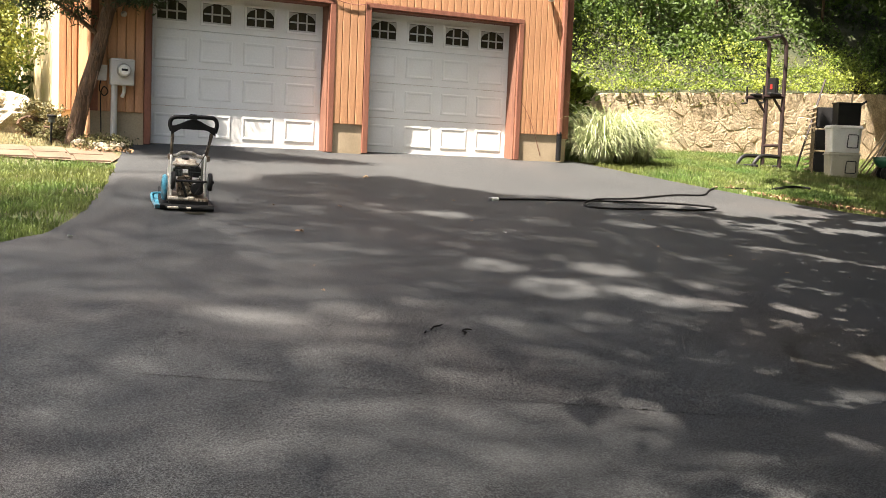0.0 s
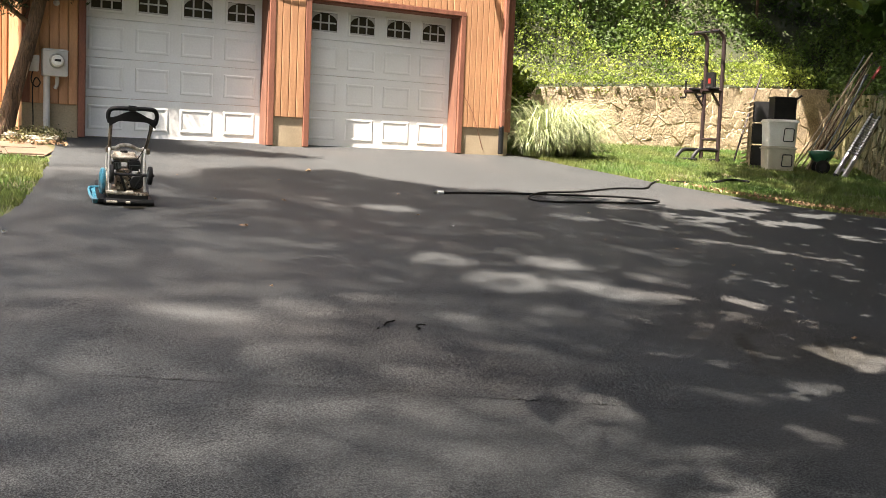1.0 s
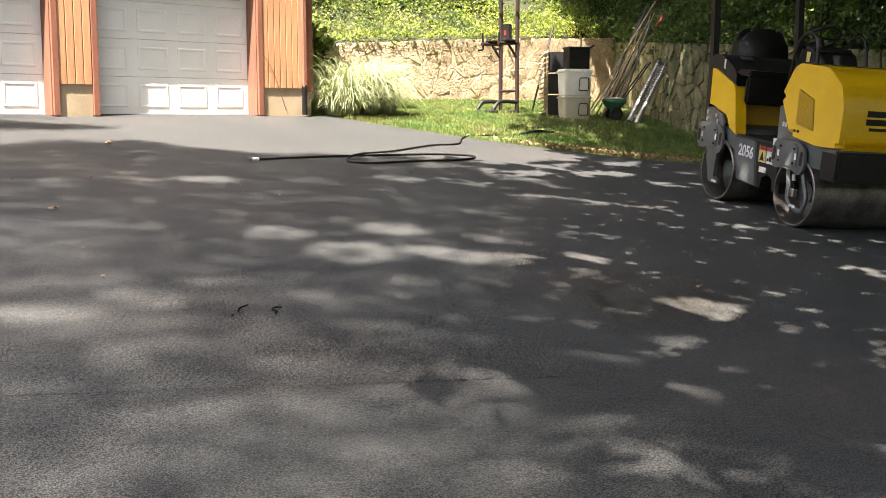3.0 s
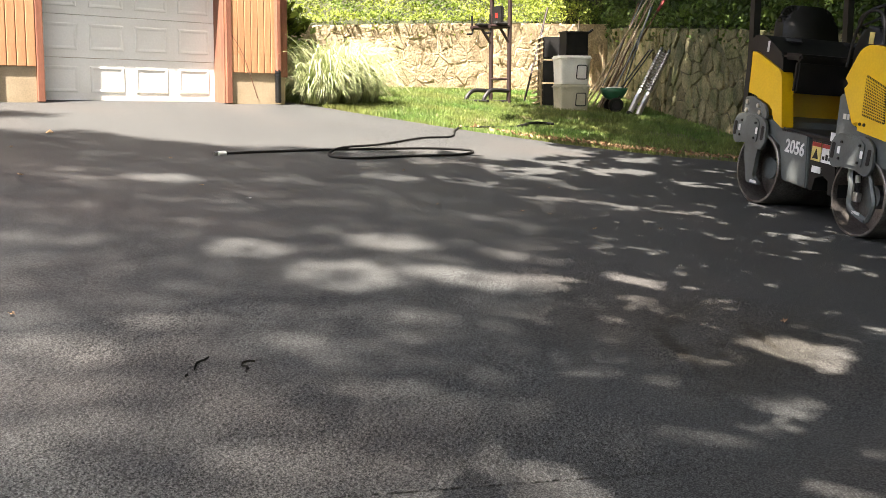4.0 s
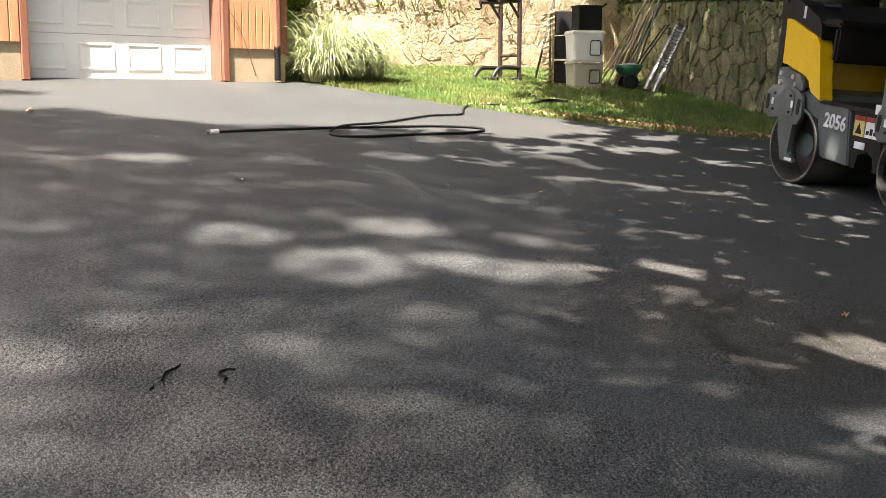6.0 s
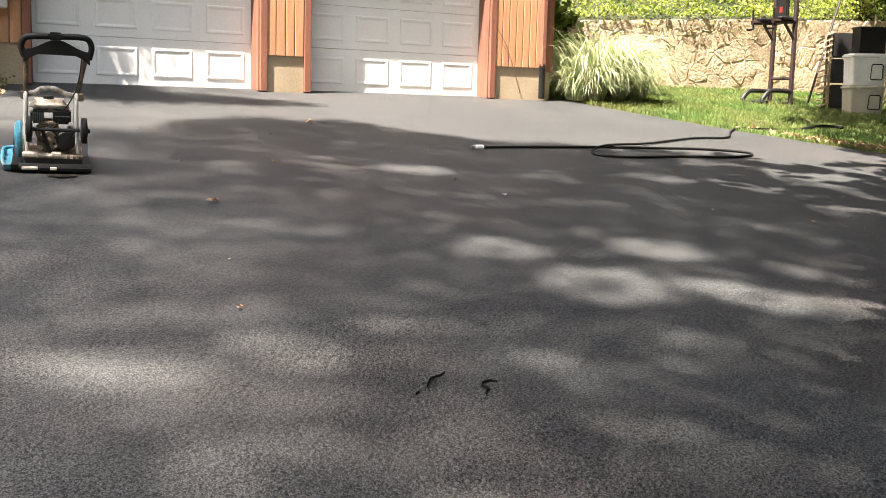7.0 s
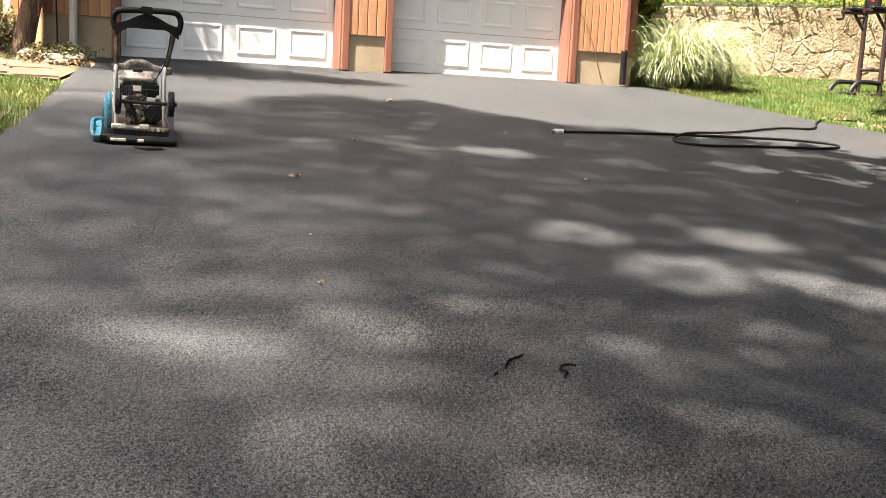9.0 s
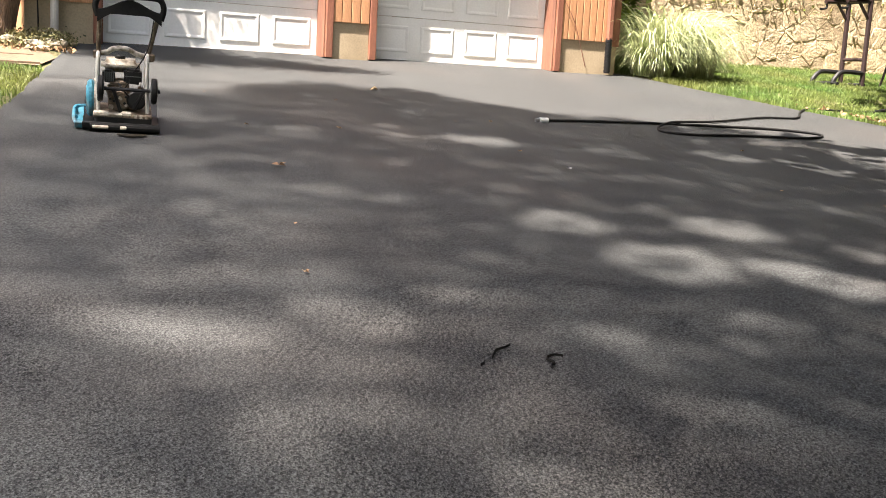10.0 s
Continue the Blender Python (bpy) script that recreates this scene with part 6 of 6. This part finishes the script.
def build_shrubs():
    rng = random.Random(41)

    def shrub(name, label, center, size, n, leaf, mat, seed, stem=True):
        ob = thing(name, Matrix.Translation((center[0], center[1], ground_z(center[0], center[1]))), label, "shrub", "shrubs by the house")
        r2 = random.Random(seed)
        pts = []
        for _ in range(n):
            c = Vector((r2.gauss(0, 0.5) * size[0], r2.gauss(0, 0.5) * size[1], center[2] + r2.uniform(-1, 1) * size[2]))
            for _ in range(60):
                pts.append(c + Vector((r2.gauss(0, 1), r2.gauss(0, 1), r2.gauss(0, 0.8))) * 0.16 * max(size))
        leaf_mesh("foliage", pts, leaf, mat, ob, seed=seed)
        if stem:
            for _ in range(5):
                part("stem", tube(bend([(r2.gauss(0, 0.08), r2.gauss(0, 0.08), -0.05), (r2.gauss(0, 0.2), r2.gauss(0, 0.2), center[2] * 0.6), (r2.gauss(0, 0.4) * size[0], r2.gauss(0, 0.4) * size[1], center[2])], 3), 0.018, seg=6), BARK, ob)
    shrub("tall_shrub", "tall sunlit yellow-green shrub beside the house", (-5.3, 2.4, 1.7), (0.85, 0.75, 1.0), 250, 0.036, LEAF_SHRUB, 51)
    shrub("tall_shrub", "tall sunlit yellow-green shrub against the wood", (-6.6, 3.3, 1.8), (1.2, 1.0, 1.5), 240, 0.045, LEAF_SHRUB, 52)
    shrub("tall_shrub", "tall dark shrub against the wood", (-5.2, 5.0, 1.6), (1.1, 1.0, 1.5), 90, 0.07, LEAF_DARK, 53)
    shrub("low_shrub", "low scrubby juniper shrub by the boulder", (-4.62, 0.25, 0.26), (0.22, 0.2, 0.2), 40, 0.022, SCRUB, 54)
    shrub("low_shrub", "low scrubby juniper shrub under the tree", (-4.38, -0.2, 0.18), (0.24, 0.2, 0.16), 40, 0.02, SCRUB, 55)
    shrub("low_shrub", "low dry creeping plant at the path's end", (-3.85, -0.75, 0.07), (0.3, 0.22, 0.06), 26, 0.022, SCRUB, 56, False)
    shrub("low_shrub", "leafy sapling over the stone wall", (4.9, 1.9, 1.0), (0.5, 0.3, 0.35), 22, 0.09, LEAF_SUN, 57)
    # most of these thickets are unseen, added to keep out low skylight
    for k, (x, y) in enumerate(((-10, 12), (-7, 14), (-12, 7), (-3, 18), (-17, 2), (15, -17), (11, -25), (2, -30), (-8, -31), (-18, -24), (-22, -12))):
        shrub("far_thicket", "dense dark thicket added round the clearing to block low sky", (x, y, 3.8), (3.6, 3.0, 3.8), 110 if k > 3 else 230, 0.30 if k > 3 else 0.16, LEAF_DARK, 60 + k)
    for k, (x, y) in enumerate(((17, -12), (18, -5), (19, 2), (15, 11), (9, 13), (3, 14))):
        shrub("wood_tree", "tall dark tree in the wood above the bank", (x, y, 7.5), (3.4, 3.0, 3.6), 150, 0.26, LEAF_DARK, 80 + k)
    rod = thing("path_light", on_ground(-4.5, -0.55), "small black garden light on a stake", "garden light")
    part("stake", tube([(0, 0, -0.05), (0, 0, 0.34)], 0.014, seg=8), BLACK_PLASTIC, rod)
    part("lamp_cap", disc((0, 0, 0.36), (0, 0, 1), 0.06, 0.015, seg=16, bevel=0.006), BLACK_PLASTIC, rod)
    part("lamp_body", disc((0, 0, 0.31), (0, 0, 1), 0.04, 0.03, seg=14), GREY_PAINT, rod)


def build_path():
    """A tan flagstone path from the driveway along the house front."""
    p = thing("path", None, "tan flagstone path crossing the lawn to the driveway", "path", kind="structure")
    rng = random.Random(13)
    bm = bmesh.new()
    edge = [(-9.0, -2.05, -0.85), (-7.0, -2.05, -0.9), (-5.4, -1.95, -0.95), (-4.6, -2.1, -1.05), (-4.05, -2.3, -1.2), (-3.84, -1.75, -1.3)]
    rows = [[bm.verts.new((x, y, ground_z(x, y) + 0.012)) for y in (lo, (lo + hi) / 2, hi)] for x, lo, hi in edge]
    for a, b in zip(rows, rows[1:]):
        for j in range(2):
            bm.faces.new((a[j], b[j], b[j + 1], a[j + 1]))
    part("bed", bm, PATH_STONE, p)
    for i in range(11):
        for j in range(2):
            x0 = -8.6 + 0.42 * i + rng.uniform(-0.03, 0.03)
            lo, hi = np.interp(x0 + 0.2, [e[0] for e in edge], [e[1] for e in edge]), np.interp(x0 + 0.2, [e[0] for e in edge], [e[2] for e in edge])
            y0 = lo + 0.03 + (hi - lo) * 0.5 * j
            y1 = lo - 0.0 + (hi - lo) * 0.5 * (j + 1) - 0.02
            z0, z1 = ground_z(0, y0), ground_z(0, y1)
            q = [(x0 + rng.uniform(0, .03), y0, z0), (x0 + 0.39, y0 + rng.uniform(0, .04), z0), (x0 + 0.385, y1, z1), (x0 + rng.uniform(0, .03), y1 - rng.uniform(0, .04), z1)]
            v = [(a, b, c - 0.01) for a, b, c in q] + [(a, b, c + 0.03) for a, b, c in q]
            raw("flagstone", v, [(3, 2, 1, 0), (4, 5, 6, 7), (0, 1, 5, 4), (1, 2, 6, 5), (2, 3, 7, 6), (3, 0, 4, 7)], PATH_STONE, p)


build_meter()
build_wing()
build_boulder()
build_juniper()
build_shrubs()
build_path()


# ---- marks and litter on the asphalt ----
def flat_strip(name, pts, widths, mat, label, category, lift=0.014):
    bm = bmesh.new()
    rows = []
    rng = random.Random(len(pts) * 7 + int(abs(pts[0][0]) * 100))
    line = bend([(x, y, 0) for x, y in pts], 4)
    k = len(line)
    for i, p in enumerate(line):
        d = (line[min(i + 1, k - 1)] - line[max(i - 1, 0)]).normalized()
        s = Vector((-d.y, d.x, 0))
        w = np.interp(i / (k - 1), np.linspace(0, 1, len(widths)), widths) * rng.uniform(0.6, 1.4)
        z = ground_z(p.x, p.y)
        rows.append([bm.verts.new((p + s * w * o) + Vector((0, 0, z + lift + (0.003 if o == 0 else -0.006)))) for o in (-1, 0, 1)])
    for a, b in zip(rows, rows[1:]):
        for j in range(2):
            bm.faces.new((a[j], a[j + 1], b[j + 1], b[j]))
    tagged(part(name, bm, mat), label, category)


def build_marks():
    flat_strip("tar_smear", [(-3.340, -9.465), (-3.320, -9.450), (-3.305, -9.425)], (0.0022, 0.0036, 0.0011), TAR, "short dash of black crack filler on the asphalt", "tar mark", 0.019)
    flat_strip("tar_smear", [(-3.270, -9.415), (-3.245, -9.380), (-3.215, -9.345), (-3.165, -9.325), (-3.135, -9.305)], (0.0014, 0.0043, 0.0043, 0.0014, 0.0007), TAR, "squiggle of black crack filler on the asphalt", "tar mark", 0.019)
    flat_strip("tar_smear", [(-3.095, -9.540), (-3.085, -9.510), (-3.060, -9.490), (-3.070, -9.460), (-3.055, -9.435), (-3.020, -9.425), (-2.995, -9.440)], (0.0036, 0.0058, 0.0050, 0.0036, 0.0065, 0.0014, 0.0007), TAR, "blot of black crack filler on the asphalt", "tar mark", 0.019)
    flat_strip("oil_stain", [(-3.88, -5.44), (-3.80, -5.46), (-3.70, -5.44)], (0.02, 0.06, 0.02), DARK_STAIN, "small oil spot before the compactor", "oil stain", 0.013)
    rng = random.Random(77)

    def leaf(x, y, size, label, mat=DEAD):
        bm = bmesh.new()
        a = rng.uniform(0, math.tau)
        z = ground_z(x, y) + 0.012
        pts = [(0, -1), (0.5, -0.4), (0.42, 0.1), (0.75, 0.5), (0.2, 0.45), (0, 1.1), (-0.25, 0.4), (-0.7, 0.45), (-0.4, 0.0), (-0.5, -0.5)]
        mid = bm.verts.new((x, y, z + 0.008 * size / 0.08))
        ring = [bm.verts.new((x + size * 0.5 * (u * math.cos(a) - v * math.sin(a)), y + size * 0.5 * (u * math.sin(a) + v * math.cos(a)), z + rng.uniform(0.0, 0.35) * size)) for u, v in pts]
        for i in range(len(ring)):
            bm.faces.new((mid, ring[i], ring[(i + 1) % len(ring)]))
        tagged(part("fallen_leaf", bm, mat), label, "leaf", "fallen leaves")
    leaf(-3.08, -6.33, 0.10, "curled pale dead leaf on the asphalt")
    leaf(-0.07, -10.23, 0.06, "curled orange-brown dead leaf on the asphalt")
    leaf(-1.06, -2.87, 0.11, "dry brown dead leaf on the sunlit asphalt")
    leaf(-1.0, -6.31, 0.05, "small pale chip of leaf on the asphalt", LABEL_WHITE)
    leaf(-5.03, -6.58, 0.06, "small pale leaf at the driveway edge", LABEL_WHITE)
    leaf(-2.2, -5.0, 0.05, "small dry leaf scrap on the asphalt")
    for _ in range(16):
        leaf(rng.uniform(-4.0, 3.0), rng.uniform(-8.5, -3.2), rng.uniform(0.025, 0.05), "small dry leaf scrap on the asphalt")
    pts = []
    for _ in range(900):
        y = rng.uniform(-7.5, -2.5 - 2.5 * rng.random())
        x = lerp_line(RIGHT_EDGE, y) + abs(rng.gauss(0.05, 0.22))
        pts.append((x, y, ground_z(x, y) + 0.05))
    for _ in range(260):
        x, y = rng.uniform(-4.3, -3.6), rng.uniform(-1.4, -0.4)
        pts.append((x, y, ground_z(x, y) + 0.04))
    leaf_mesh("leaf_litter", pts, 0.032, DEAD, seed=91)
    tagged(scene.objects["leaf_litter"], "dry brown leaf litter along the driveway edges", "leaf litter", kind="stuff")


build_marks()


# ---- stone faces and boards, piece by piece ----
def clip(poly, px, py, nx, ny):
    """The part of a polygon on the near side of a line."""
    out = []
    for i in range(len(poly)):
        a, b = poly[i], poly[(i + 1) % len(poly)]
        da, db = (a[0] - px) * nx + (a[1] - py) * ny, (b[0] - px) * nx + (b[1] - py) * ny
        if da <= 0:
            out.append(a)
        if da * db < 0:
            t = da / (da - db)
            out.append((a[0] + (b[0] - a[0]) * t, a[1] + (b[1] - a[1]) * t))
    return out


def build_stones(wall, line, s0, s1, cell, mat, seed, joint, relief):
    """Irregular rubble stones, each proud of the mortar, along a stretch of the wall."""
    rng = random.Random(seed)
    run = [0.0]
    for a, b in zip(line, line[1:]):
        run.append(run[-1] + math.hypot(b[0] - a[0], b[1] - a[1]))

    def place(u, v, out):
        i = max(j for j in range(len(run) - 1) if run[j] <= u + 1e-6)
        f = (u - run[i]) / (run[i + 1] - run[i])
        a, b = line[i], line[i + 1]
        x, y, top = (a[k] + (b[k] - a[k]) * f for k in range(3))
        d = Vector((b[0] - a[0], b[1] - a[1], 0)).normalized()
        inward = Vector((d.y, -d.x, 0))
        g = ground_z(x, y) - 0.08
        lean = 0.03 + 0.04 * v
        return Vector((x, y, g + (top - g) * v)) - inward * (lean - out)
    length = s1 - s0
    height = 1.5
    nu, nv = int(length / cell), max(3, int(height / (cell * (0.78 if relief[1] < 0.05 else 1.2))))
    seeds = []
    for i in range(nu):
        for j in range(nv):
            seeds.append((s0 + (i + 0.5 + rng.uniform(-0.55, 0.55) + 0.5 * (j % 2)) * length / nu, (j + 0.5 + rng.uniform(-0.47, 0.47)) / nv * height))
    for n, (u, v) in enumerate(seeds):
        poly = [(max(s0, u - 1), 0.0), (min(s1, u + 1), 0.0), (min(s1, u + 1), height), (max(s0, u - 1), height)]
        for m, (p, q) in enumerate(seeds):
            if m != n and abs(p - u) < 2 * cell and abs(q - v) < 2 * cell:
                dx, dy = p - u, q - v
                k = math.hypot(dx, dy)
                poly = clip(poly, u + dx / 2 - dx / k * joint, v + dy / 2 - dy / k * joint, dx / k, dy / k)
        if len(poly) < 3:
            continue
        poly = [(a + rng.uniform(-0.012, 0.012), b + rng.uniform(-0.012, 0.012)) for a, b in rounded(poly, 0.035, 1)]
        cx, cy = sum(p[0] for p in poly) / len(poly), sum(p[1] for p in poly) / len(poly)
        proud = rng.uniform(*relief)
        steep = 0.03 if relief[1] < 0.05 else 0.12
        tilt = rng.uniform(-steep, steep), rng.uniform(-steep, steep)
        verts, faces = [], []
        k = len(poly)
        for scale, out in ((1.0, -0.03), (0.985, proud * 0.8), (0.90, proud)):
            for a, b in poly:
                pu, pv = cx + (a - cx) * scale, cy + (b - cy) * scale
                pu = min(max(pu, 0.0), run[-1])
                extra = (pu - cx) * tilt[0] + (pv - cy) * tilt[1] + rng.uniform(-0.006, 0.006) if out > 0 else 0
                verts.append(place(pu, min(pv / height, 1.0), out + extra))
        verts.append(place(min(max(cx, 0), run[-1]), cy / height, proud + 0.004))
        for r in (0, k):
            for i in range(k):
                faces.append((r + i, r + (i + 1) % k, r + k + (i + 1) % k, r + k + i))
        for i in range(k):
            faces.append((2 * k + i, 2 * k + (i + 1) % k, 3 * k))
        ob = raw("stone", [tuple(p) for p in verts], faces, mat, wall)


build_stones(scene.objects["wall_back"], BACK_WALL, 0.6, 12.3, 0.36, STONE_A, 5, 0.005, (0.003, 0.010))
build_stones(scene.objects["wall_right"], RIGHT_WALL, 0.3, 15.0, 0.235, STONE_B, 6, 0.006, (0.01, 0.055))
build_siding(HOUSE)
